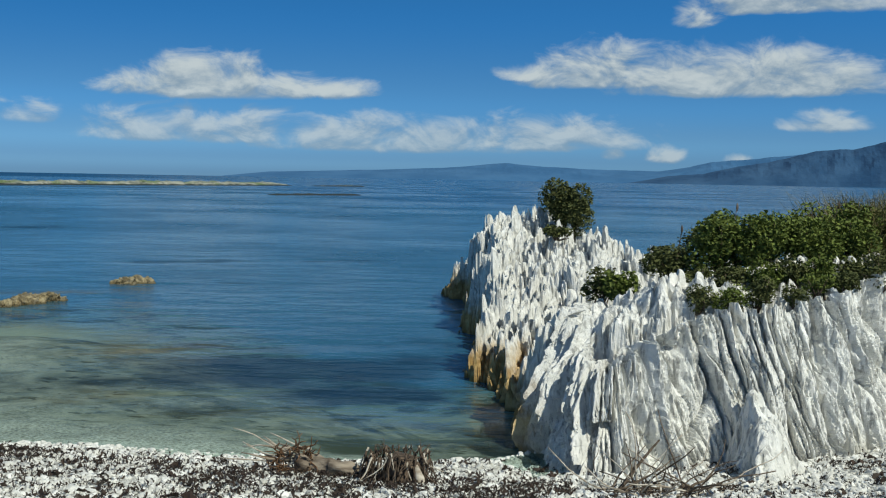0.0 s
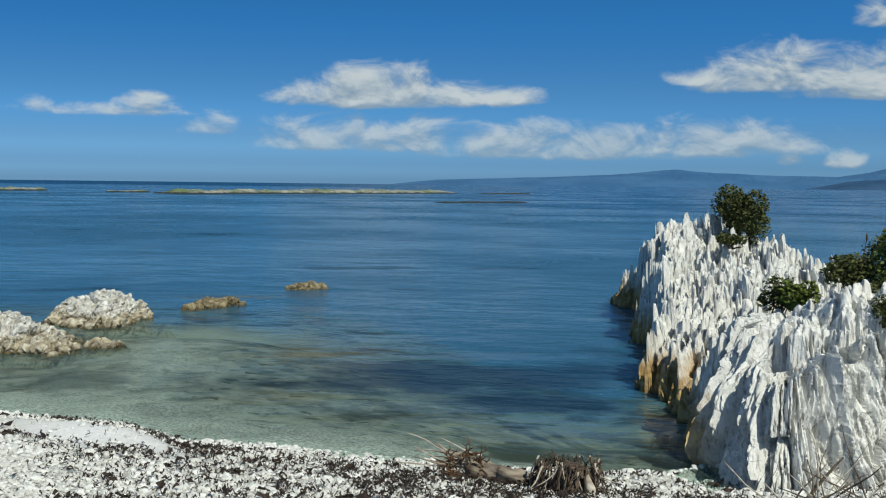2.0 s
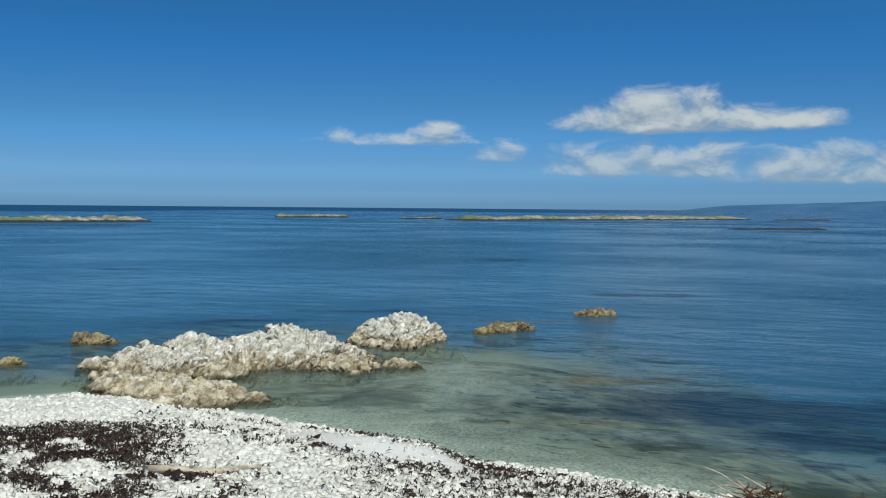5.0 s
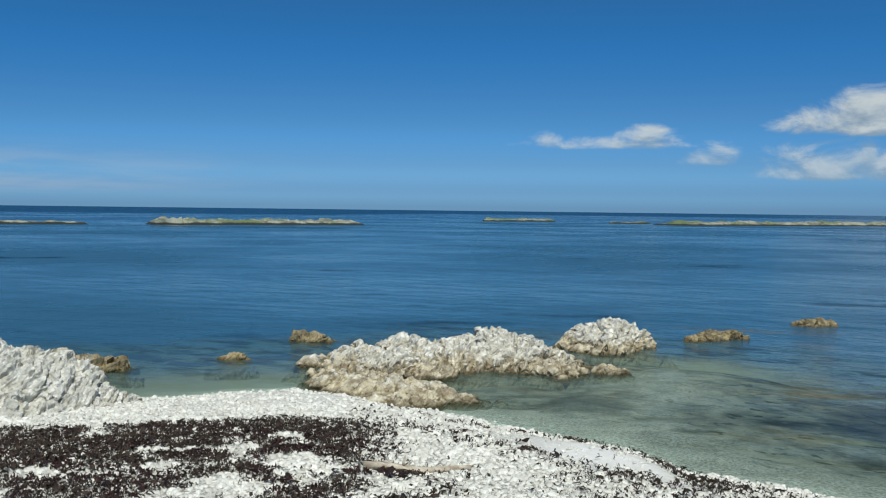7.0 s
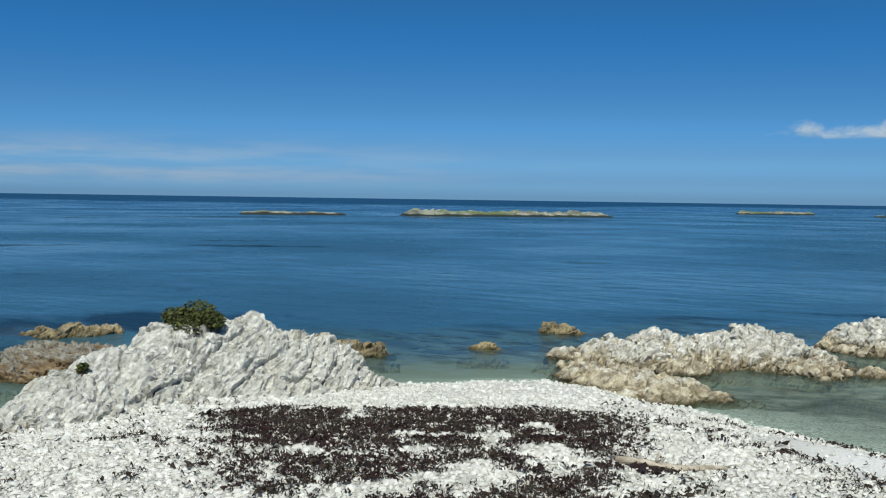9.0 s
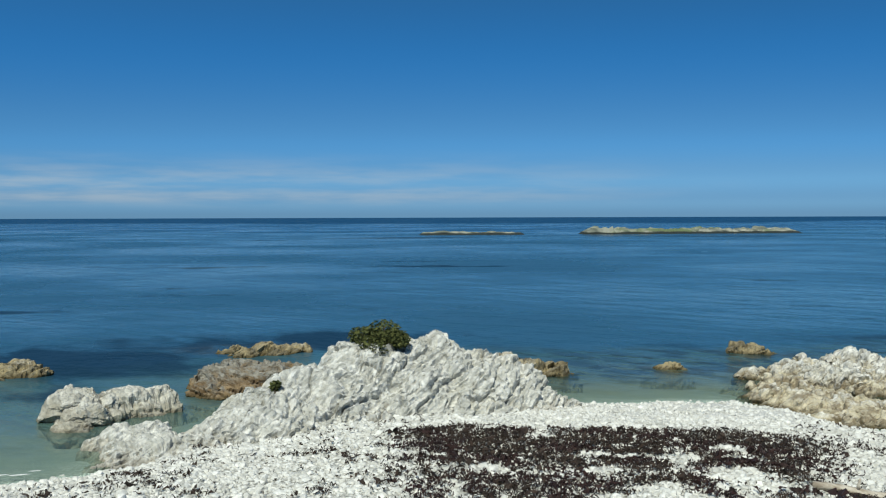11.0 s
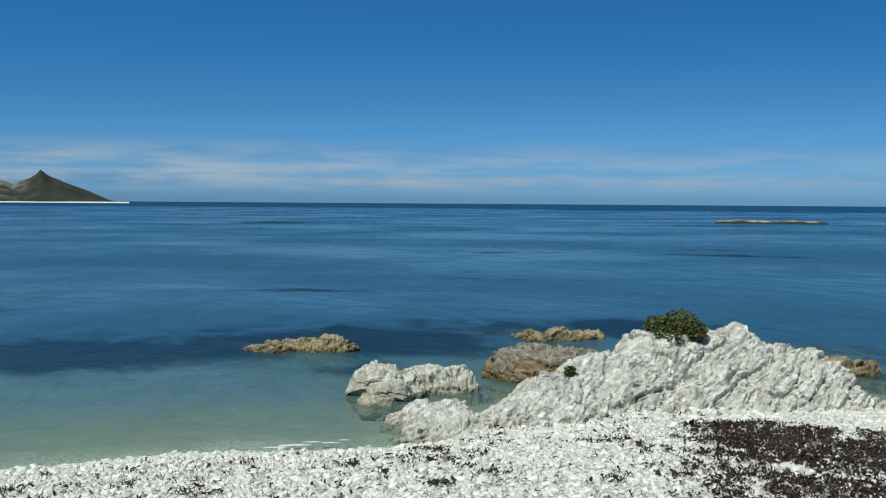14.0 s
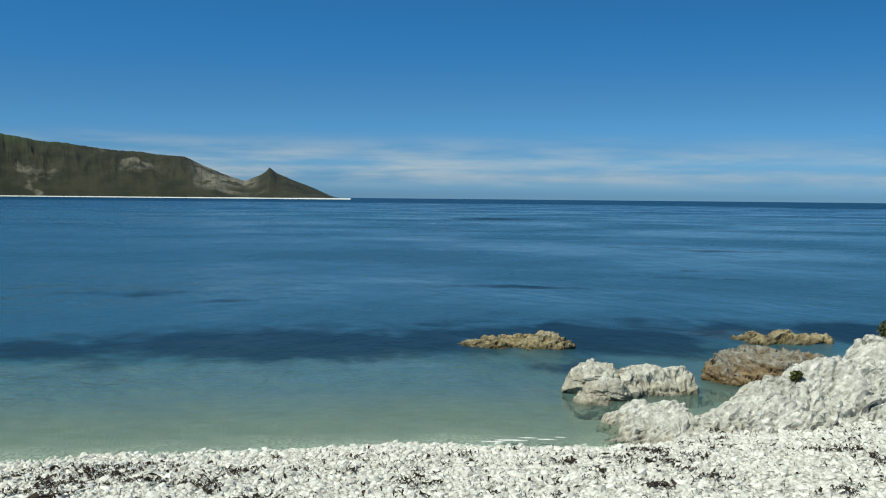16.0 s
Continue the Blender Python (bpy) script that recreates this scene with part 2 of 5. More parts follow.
def water_material():
    """Sea water: clear over the shallows, its own body colour with depth, dark over weed beds, ruffled by a light breeze."""
    m, k, s, where, out = material("sea_water")

    def layer(name):
        return k.add("ShaderNodeAttribute", attribute_name=name).outputs["Fac"]

    bare, kelp_bed, algae_bed, sandy = layer("depth"), layer("kelp"), layer("algae"), layer("sandy")
    flat = k.scaled(where, (1, 1, 0))
    mottle = k.noise(flat, 0.9, 6.0, 0.62, 0.3)
    depth = k.math("MULTIPLY", bare, k.smooth(mottle, 0.3, 0.7, 0.72, 1.3))
    swell = k.noise(flat, 0.045, 4.0, 0.6)
    body = k.mix(k.smooth(depth, 0.1, 0.6), (0.115, 0.170, 0.140), (0.055, 0.125, 0.125))
    body = k.mix(sandy, body, k.mix(k.smooth(depth, 0.1, 0.9), (0.115, 0.195, 0.175), (0.055, 0.15, 0.155)))
    body = k.mix(k.smooth(depth, 0.55, 1.9), body, (0.026, 0.104, 0.166))
    body = k.mix(k.smooth(depth, 7.0, 13.0), body, (0.016, 0.078, 0.150))
    far = k.math("MULTIPLY", k.smooth(bare, 15.5, 20.0), layer("choppy"))
    # stones and weed scattered over the shallow bed
    east = k.math("SUBTRACT", 1.0, k.math("MULTIPLY", sandy, 0.9))
    spots = k.noise(k.scaled(where, (0.55, 1, 0), (0, 0, 12)), 2.0, 5.0, 0.62, 0.5)
    spots = k.math("MULTIPLY", k.smooth(spots, 0.46, 0.57), k.math("MULTIPLY", k.smooth(bare, 0.03, 0.2), k.smooth(bare, 2.0, 0.8)))
    body = k.mix(k.math("MULTIPLY", k.math("MULTIPLY", spots, east), 0.88), body, (0.022, 0.044, 0.036))
    # weed beds
    weed = k.noise(k.scaled(where, (0.7, 1, 0), (0, 0, 20)), 0.55, 6.0, 0.65, 0.4)
    kelp = k.math("ADD", kelp_bed, k.math("MULTIPLY", k.math("SUBTRACT", weed, 0.5), 2.0))
    kelp = k.math("MULTIPLY", k.smooth(kelp, 0.2, 0.85), k.smooth(kelp_bed, 0.02, 0.4))
    body = k.mix(k.math("MULTIPLY", kelp, 0.85), body, (0.009, 0.030, 0.060))
    # brown algae on sunken rock
    fronds = k.noise(k.scaled(where, (0.6, 1, 0), (0, 0, 15)), 2.2, 5.0, 0.65, 0.4)
    algae = k.math("MULTIPLY", algae_bed, k.smooth(fronds, 0.32, 0.6), clamp=True)
    body = k.mix(algae, body, k.mix(k.smooth(mottle, 0.4, 0.6), (0.07, 0.06, 0.03), (0.17, 0.14, 0.06)))
    body = k.mix(k.smooth(swell, 0.35, 0.68), body, k.mix(1.0, body, (0.74, 0.79, 0.84), "MULTIPLY"))
    k.put(body, s.inputs["Base Color"])
    s.inputs["IOR"].default_value = 1.333
    k.put(k.smooth(swell, 0.35, 0.65, 0.12, 0.3), s.inputs["Roughness"])
    ripple = k.noise(flat, 3.4, 5.0, 0.6, 0.3)
    wave = k.noise(k.scaled(where, (0.5, 1, 0), (0, 0, -35)), 0.75, 4.0, 0.55)
    nrm = k.bump(wave, 0.7, 0.35)
    k.put(k.bump(ripple, 0.6, 0.05, nrm), s.inputs["Normal"])
    clear = k.add("ShaderNodeBsdfTransparent")
    clear.inputs[0].default_value = (0.66, 0.81, 0.77, 1)
    see = k.smooth(bare, 0.0, 0.36, 0.92, 0.0)
    blend = k.add("ShaderNodeMixShader")
    k.put(see, blend.inputs[0])
    # choppy open water and floating weed mirror less of the sky
    matt = k.add("ShaderNodeBsdfDiffuse")
    k.put(k.mix(far, body, (0.008, 0.05, 0.125)), matt.inputs[0])
    dull = k.add("ShaderNodeMixShader")
    k.put(k.math("MAXIMUM", k.math("MULTIPLY", far, 0.75), k.math("MAXIMUM", k.math("MULTIPLY", kelp, 0.6), k.math("MULTIPLY", algae, 0.5))), dull.inputs[0])
    k.put(s.outputs[0], dull.inputs[1])
    k.put(matt.outputs[0], dull.inputs[2])
    k.put(dull.outputs[0], blend.inputs[1])
    k.put(clear.outputs[0], blend.inputs[2])
    k.put(blend.outputs[0], out.inputs[0])
    return m


def plain(name, low, high, scale, roughness=0.85, bump=0.3, distance=0.01, stretch=(1, 1, 1), by_island=0.0):
    m, k, s, where, out = material(name)
    a = k.noise(k.scaled(where, stretch), scale, 5.0, 0.6)
    f = k.smooth(a, 0.32, 0.68)
    if by_island:
        island = k.add("ShaderNodeNewGeometry").outputs["Random Per Island"]
        f = k.math("ADD", k.math("MULTIPLY", f, 1 - by_island), k.math("MULTIPLY", island, by_island), clamp=True)
    k.put(k.mix(f, low, high), s.inputs["Base Color"])
    s.inputs["Roughness"].default_value = roughness
    s.inputs["Specular IOR Level"].default_value = 0.25
    k.put(k.bump(a, bump, distance), s.inputs["Normal"])
    return m


shingle_stone = plain("white_shingle", (0.45, 0.445, 0.41), (0.84, 0.84, 0.81), 30.0, by_island=0.65)
weed_dark = plain("dried_dark_seaweed", (0.012, 0.010, 0.008), (0.055, 0.035, 0.025), 14.0, 0.6, by_island=0.6)
weed_red = plain("maroon_seaweed", (0.012, 0.007, 0.006), (0.042, 0.020, 0.017), 14.0, 0.6, by_island=0.6)
leaf_green = plain("glossy_shrub_leaf", (0.034, 0.056, 0.010), (0.165, 0.205, 0.04), 5.0, 0.7, 0.1, by_island=0.75)
leaf_dark = plain("dark_shrub_leaf", (0.026, 0.038, 0.012), (0.125, 0.135, 0.042), 5.0, 0.75, 0.1, by_island=0.7)
grass_dry = plain("dry_grass", (0.07, 0.075, 0.02), (0.24, 0.19, 0.08), 5.0, 0.8, 0.1, by_island=0.8)
bark = plain("grey_brown_bark", (0.05, 0.036, 0.025), (0.17, 0.13, 0.095), 20.0, 0.9, 0.6, 0.01, (1, 1, 0.3))
driftwood_pale = plain("bleached_driftwood", (0.30, 0.25, 0.19), (0.58, 0.53, 0.45), 16.0, 0.85, 0.6, 0.01, (0.3, 1, 1))
driftwood_grey = plain("grey_brown_driftwood", (0.10, 0.075, 0.055), (0.36, 0.30, 0.23), 12.0, 0.9, 0.9, 0.02, (0.3, 1, 1))
root_brown = plain("rusty_brown_root", (0.05, 0.027, 0.014), (0.21, 0.12, 0.065), 16.0, 0.9, 0.7, 0.01)
driftwood_brown = plain("weathered_brown_wood", (0.035, 0.025, 0.018), (0.15, 0.11, 0.08), 16.0, 0.9, 0.7, 0.01)
foam_white = plain("sea_foam", (0.7, 0.72, 0.72), (0.9, 0.9, 0.9), 8.0)


def bluff_material():
    m, k, s, where, out = material("scrub_covered_bluff")
    a = k.noise(where, 0.03, 6.0, 0.6)
    colour = k.mix(k.smooth(a, 0.35, 0.65), (0.012, 0.017, 0.009), (0.032, 0.034, 0.019))
    z = height_of(k, where)
    colour = k.mix(k.smooth(z, 55.0, 72.0), colour, (0.03, 0.045, 0.016))
    scar = k.noise(k.scaled(where, (1, 1, 0.6)), 0.016, 5.0, 0.6, 0.5)
    colour = k.mix(k.smooth(scar, 0.60, 0.70), colour, (0.12, 0.115, 0.09))
    at_ = k.add("ShaderNodeSeparateXYZ")
    k.put(where, at_.inputs[0])
    bearing = k.math("DIVIDE", at_.outputs[1], at_.outputs[0])
    scree = k.math("MULTIPLY", k.smooth(bearing, 0.030, 0.042), k.smooth(bearing, 0.098, 0.075))
    scree = k.math("MULTIPLY", k.math("MULTIPLY", scree, k.smooth(z, 9.0, 20.0)), k.smooth(k.noise(where, 0.045, 5.0, 0.65), 0.38, 0.52))
    colour = k.mix(k.math("MULTIPLY", scree, 0.9), colour, (0.19, 0.18, 0.145))
    k.put(colour, s.inputs["Base Color"])
    s.inputs["Roughness"].default_value = 1.0
    k.put(k.bump(a, 0.6, 3.0), s.inputs["Normal"])
    return m


bluff = bluff_material()
# distance haze is painted into the blue base colours of both ranges
far_hills = plain("haze_painted_hills", (0.035, 0.115, 0.24), (0.055, 0.15, 0.29), 0.006, 1.0, 0.4, 20.0)
near_hills = plain("haze_painted_foothills", (0.017, 0.058, 0.13), (0.036, 0.092, 0.18), 0.008, 1.0, 0.6, 25.0)


def island_material():
    """Pale reef rock with green growth on top and a dark weedy band at the tide line."""
    m, k, s, where, out = material("pale_green_reef_rock")
    a = k.noise(where, 0.35, 5.0, 0.6)
    colour = k.mix(k.smooth(a, 0.35, 0.62), (0.11, 0.125, 0.10), (0.33, 0.335, 0.275))
    colour = k.mix(k.smooth(k.noise(where, 0.09, 3.0), 0.5, 0.6), colour, (0.13, 0.17, 0.08))
    tide = k.math("ADD", height_of(k, where), k.math("MULTIPLY", k.math("SUBTRACT", a, 0.5), 0.5))
    k.put(k.mix(k.smooth(tide, 0.42, 0.22), colour, (0.018, 0.024, 0.022)), s.inputs["Base Color"])
    s.inputs["Roughness"].default_value = 0.95
    k.put(k.bump(a, 0.6, 0.2), s.inputs["Normal"])
    return m


island_stone = island_material()

# ---- helpers for building ----
TABLE = np.random.RandomState(7).permutation(256)
TABLE = np.concatenate([TABLE, TABLE, TABLE])
GRADS = np.random.RandomState(8).normal(size=(256, 3))
GRADS /= np.linalg.norm(GRADS, axis=1)[:, None]


def grad_noise(x, y, z=0.0):
    """Gradient noise in about -1..1, on arrays."""
    x, y, z = np.broadcast_arrays(np.asarray(x, float), y, z)
    xi, yi, zi = np.floor(x).astype(int), np.floor(y).astype(int), np.floor(z).astype(int)
    fx, fy, fz = x - xi, y - yi, z - zi
    u, v, w = (f * f * f * (f * (f * 6 - 15) + 10) for f in (fx, fy, fz))
    total = 0.0
    for i in (0, 1):
        for j in (0, 1):
            for k in (0, 1):
                g = GRADS[TABLE[TABLE[TABLE[(xi + i) & 255] + ((yi + j) & 255)] + ((zi + k) & 255)]]
                dot = g[..., 0] * (fx - i) + g[..., 1] * (fy - j) + g[..., 2] * (fz - k)
                total = total + dot * (u if i else 1 - u) * (v if j else 1 - v) * (w if k else 1 - w)
    return total * 1.6


def fbm(x, y, z=0.0, octaves=4, gain=0.5):
    total, amp, f = 0.0, 1.0, 1.0
    for _ in range(octaves):
        total = total + amp * grad_noise(x * f, y * f, z * f + 3.7 * f)
        amp, f = amp * gain, f * 2.03
    return total


def ridged(x, y, z=0.0, octaves=3):
    total, amp, f = 0.0, 1.0, 1.0
    for _ in range(octaves):
        total = total + amp * (1 - 2 * np.abs(grad_noise(x * f, y * f, z * f + 1.3)))
        amp, f = amp * 0.5, f * 2.1
    return total


def cells(x, y, seed=0):
    """Worley cells: the random value of the nearest cell, and the gap to the second nearest."""
    xi, yi = np.floor(x).astype(int), np.floor(y).astype(int)
    best = np.full(x.shape, 9.0)
    second = np.full(x.shape, 9.0)
    value = np.zeros(x.shape)
    for i in (-1, 0, 1):
        for j in (-1, 0, 1):
            h = TABLE[TABLE[(xi + i + seed) & 255] + ((yi + j) & 255)]
            px, py = xi + i + (h % 16) / 16, yi + j + (h // 16) / 16
            d = np.hypot(px - x, py - y)
            near = d < best
            second = np.where(near, best, np.minimum(second, d))
            value = np.where(near, TABLE[h + 31] / 255, value)
            best = np.where(near, d, best)
    return value, second - best


def smoothstep(a, b, x):
    t = np.clip((x - a) / (b - a), 0, 1)
    return t * t * (3 - 2 * t)


def mesh_from(name, verts, faces, mat, smooth=False):
    """A mesh from arrays; faces all with the same number of corners."""
    verts, faces = np.asarray(verts, np.float32), np.asarray(faces, np.int32)
    me = bpy.data.meshes.new(name)
    corners = faces.shape[1]
    me.vertices.add(len(verts))
    me.vertices.foreach_set("co", verts.ravel())
    me.loops.add(faces.size)
    me.loops.foreach_set("vertex_index", faces.ravel())
    me.polygons.add(len(faces))
    me.polygons.foreach_set("loop_start", np.arange(0, faces.size, corners, dtype=np.int32))
    me.polygons.foreach_set("use_smooth", np.full(len(faces), smooth))
    me.update(calc_edges=True)
    me.validate()
    if mat:
        me.materials.append(mat)
    return me


def grid_faces(rows, cols, keep=None):
    i = np.arange(rows - 1)[:, None] * cols + np.arange(cols - 1)[None, :]
    f = np.stack([i, i + 1, i + cols + 1, i + cols], -1).reshape(-1, 4)
    return f if keep is None else f[keep[f].any(1)]


def packed(verts, faces):
    """Leaves out the vertices that no face uses."""
    used, where = np.unique(faces, return_inverse=True)
    return verts[used], where.reshape(faces.shape)


def thing(name, me, label, category, group="", kind="", parent=None):
    ob = new(name, me)
    if parent is not None:
        ob.parent = parent
    return tagged(ob, label, category, group, kind)


def part(name, me, parent, label=""):
    ob = new(name, me)
    ob.parent = parent
    return tagged(ob, label)


def polar(azimuth, distance):
    return -math.sin(radians(azimuth)) * distance, math.cos(radians(azimuth)) * distance


# ---- lie of the land ----
SHORE_AZ = (-180, -100, -60, -30, -22, -16, -10, -6, -3.5, 0, 5, 11, 16, 21.5, 24.4, 27.8, 31.7, 34.2, 38.2, 41.7, 45.6, 49.9, 54.6, 61.7, 66.8, 70.8, 73.8, 76.3, 81.8, 86.8, 92.8, 98.8, 104.8, 120, 140, 160, 180)
SHORE_D = (400, 400, 60, 18, 14.2, 12.9, 12.0, 11.6, 11.25, 11.0, 10.95, 11.25, 11.65, 12.2, 13.2, 13.7, 14.7, 15.3, 16.6, 17.3, 17.0, 16.6, 17.2, 16.6, 15.0, 13.4, 12.8, 12.6, 12.55, 12.4, 12.35, 12.35, 12.4, 14, 60, 300, 400)


def ground_height(x, y):
    az_, d = np.degrees(np.arctan2(-x, y)), np.hypot(x, y)
    s = np.interp(az_, SHORE_AZ, SHORE_D) - d + 0.25 * fbm(x * 0.5, y * 0.5, 0.0, 3)
    s_ = s * np.interp(s + d, (12.6, 15.5), (1.0, 0.5))
    s_ = np.where(s > 0, s_ + (12.0 - s_) * smoothstep(8.0, 2.0, d), s)
    land = 1.25 * (1 - np.exp(-np.maximum(s_, 0) * 0.1)) + 0.03 * smoothstep(0, 0.5, s)
    o = np.maximum(-s, 0) * (1 + 0.8 * smoothstep(9, 0, az_) - 0.4 * smoothstep(5, 15, az_) * smoothstep(42, 34, az_) - 0.2 * smoothstep(62, 72, az_))
    sea = -0.085 * np.minimum(o, 6) - 2.4 * smoothstep(5.0, 10.0, o) - 3.5 * smoothstep(10, 60, o) - 8.0 * smoothstep(110, 260, o) - 8.0 * smoothstep(300, 620, o) - 0.03 * smoothstep(0, 0.3, o)
    shoal = np.exp(-((az_ - 22) / 8.5) ** 2 - ((d - 20) / 5.5) ** 2)
    z = np.where(s > 0, land, sea * (1 - 0.78 * shoal))
    z = z - 0.13 * smoothstep(-2, -5, az_) * smoothstep(-24, -17, az_) * smoothstep(8.8, 9.7, d) * (s > 0)
    z = z + 0.09 * np.exp(-(((az_ - 25.8) / 4.0) ** 2 + ((s - 1.3) / 0.6) ** 2))
    return z + 0.02 * fbm(x * 1.7, y * 1.7, 5.0, 3)


def sand_at(x, y):
    """Where fine white sand shows instead of shingle."""
    az_, d = np.degrees(np.arctan2(-x, y)), np.hypot(x, y)
    s = np.interp(az_, SHORE_AZ, SHORE_D) - d
    bank = np.exp(-(((az_ - 25.8) / 4.6) ** 2 + ((s - 1.5) / 0.75) ** 2))
    spit = smoothstep(30, 38, az_) * smoothstep(53, 46, az_) * smoothstep(3.4, 1.8, s)
    return np.clip(np.maximum(1.3 * bank, 0.4 * spit) + 0.25 * fbm(x * 1.5, y * 1.5, 3.0, 3) * (bank + spit), 0, 1)


def stretched(low, high, fine, far):
    """Grid lines: evenly fine from low to high, growing coarser out to far on both sides."""
    inner = np.arange(low, high + fine / 2, fine)
    out, step, edge = [], fine, 0.0
    while edge < far:
        step *= 1.22
        edge += step
        out.append(edge)
    out = np.array(out)
    return np.concatenate([low - out[::-1], inner, inner[-1] + out])


gx, gy = np.meshgrid(stretched(-17.0, 5.0, 0.12, 4600), stretched(-4.0, 17.0, 0.12, 4600))
gz = ground_height(gx, gy)
ground = thing("ground", mesh_from("ground", np.stack([gx, gy, gz], -1).reshape(-1, 3), grid_faces(*gx.shape), ground_material(), True),
               "white limestone shingle beach running down into the shallow sea bed", "beach", kind="structure")

sand_layer = ground.data.attributes.new("sand", "FLOAT", "POINT")
sand_layer.data.foreach_set("value", sand_at(gx, gy).astype(np.float32).ravel())

# the sea: a fan of cells that widen with the distance from the beach
KELP = [
    # bearing, distance, half width in degrees, half depth as a share of the distance, weight
    (90, 21.3, 14, 0.14, 1.05), (74, 22.8, 9, 0.15, 1.0), (76, 19.0, 5, 0.08, 0.6), (63, 25.5, 8, 0.09, 0.95), (102, 21.5, 9, 0.10, 0.9),
    (18.6, 15.7, 3.6, 0.05, 1.2), (9, 16.0, 9, 0.08, 1.3), (4.5, 14.3, 5, 0.06, 1.1), (1, 17.5, 5, 0.12, 0.8), (13, 13.6, 4, 0.03, 0.5), (19, 13.2, 3, 0.02, 0.45),
    (35, 27.0, 7, 0.06, 0.6), (44, 24.5, 4, 0.03, 0.5), (26, 30.0, 6, 0.03, 0.45),
    (78.6, 35.2, 3.6, 0.02, 1.15), (56.3, 63.0, 3.8, 0.02, 1.2), (57.5, 70.0, 2.6, 0.015, 0.9), (80, 150, 2.2, 0.06, 1.0), (58, 148, 6, 0.05, 0.8), (66, 135, 4, 0.03, 0.6), (44, 160, 9, 0.05, 0.8),
    (30, 230, 6, 0.06, 0.7), (17, 235, 12, 0.05, 0.75), (6.7, 172, 2.6, 0.03, 0.7), (-3.5, 190, 2.2, 0.03, 0.6), (98, 33, 7, 0.04, 0.5), (70, 41, 5, 0.015, 0.5),
]
ALGAE = [(15.6, 18.2, 3.4, 0.06, 1.2), (17.8, 14.7, 2.8, 0.035, 1.1), (12.5, 13.3, 4.0, 0.025, 0.5), (20.5, 12.9, 2.5, 0.02, 0.35), (5, 12.6, 4, 0.02, 0.25), (22.5, 17.0, 2.0, 0.03, 0.4), (66, 24.0, 3.0, 0.03, 0.5), (26.5, 25.0, 2.2, 0.025, 0.7), (19.5, 27.5, 3.0, 0.02, 0.7), (39, 23.2, 2.2, 0.02, 0.6), (45, 20.7, 2.0, 0.025, 0.6)]


def beds_at(az_, d, patches):
    """How thickly weed covers the bed."""
    ln = np.log(d)
    a_ = az_ + 1.6 * fbm(az_ * 0.25, ln * 9, 3.0, 3)
    l_ = ln + 0.018 * fbm(az_ * 0.35, ln * 12, 8.0, 3)
    best = 0.0
    for a0, d0, wide, deep, weight in patches:
        best = np.maximum(best, weight * np.exp(-((a_ - a0) / wide) ** 2 - ((l_ - math.log(d0)) / deep) ** 2))
    return best


wa, wd = np.meshgrid(np.concatenate([np.arange(-180, -30, 5.0), np.arange(-30, 112, 0.4), np.linspace(112, 180, 15)]), np.exp(np.arange(math.log(9.0), math.log(4750), 0.016)))
wx, wy = -np.sin(np.radians(wa)) * wd, np.cos(np.radians(wa)) * wd
water_mesh = mesh_from("water", np.stack([wx, wy, np.zeros_like(wx)], -1).reshape(-1, 3), grid_faces(*wx.shape), water_material(), True)
streaks = 0.55 * smoothstep(0.45, 0.9, fbm(wa * 0.12, np.log(wd) * 16, 2.0, 3)) * smoothstep(22, 30, wd) * smoothstep(230, 120, wd)
for layer_name, values in (("depth", np.maximum(0, -ground_height(wx, wy))), ("kelp", np.maximum(beds_at(wa, wd, KELP), streaks)), ("algae", beds_at(wa, wd, ALGAE)), ("sandy", smoothstep(50, 60, wa)), ("choppy", smoothstep(3, 22, wa))):
    water_mesh.attributes.new(layer_name, "FLOAT", "POINT").data.foreach_set("value", values.astype(np.float32).ravel())
water_mesh.update()
water = thing("water", water_mesh, "calm blue sea, clear and greenish over the shallows", "sea", kind="structure")
water.visible_shadow = False  # daylight reaches the bed


# ---- rocks ----
def inside_distance(x, y, poly):
    """Signed distance to a polygon, positive inside, and the way along its edge to the nearest point."""
    poly = np.asarray(poly, float)
    best, arc, run = np.full(x.shape, 1e9), np.zeros(x.shape), 0.0
    inside = np.zeros(x.shape, bool)
    for (ax, ay), (bx, by) in zip(poly, np.roll(poly, -1, 0)):
        ex, ey = bx - ax, by - ay
        t = np.clip(((x - ax) * ex + (y - ay) * ey) / (ex * ex + ey * ey + 1e-12), 0, 1)
        gap = np.hypot(x - ax - t * ex, y - ay - t * ey)
        arc = np.where(gap < best, run + t * math.hypot(ex, ey), arc)
        best, run = np.minimum(best, gap), run + math.hypot(ex, ey)
        if ay != by:
            inside ^= ((ay > y) != (by > y)) & (x < ax + (y - ay) / (by - ay) * ex)
    return np.where(inside, best, -best), arc


def crest(x, y, tops):
    """Height of the rock's top, blended between the given places."""
    total = weight = 0.0
    for px, py, pz in tops:
        w = 1 / ((x - px) ** 2 + (y - py) ** 2 + 0.02) ** 1.5
        total, weight = total + w * pz, weight + w
    return total / weight


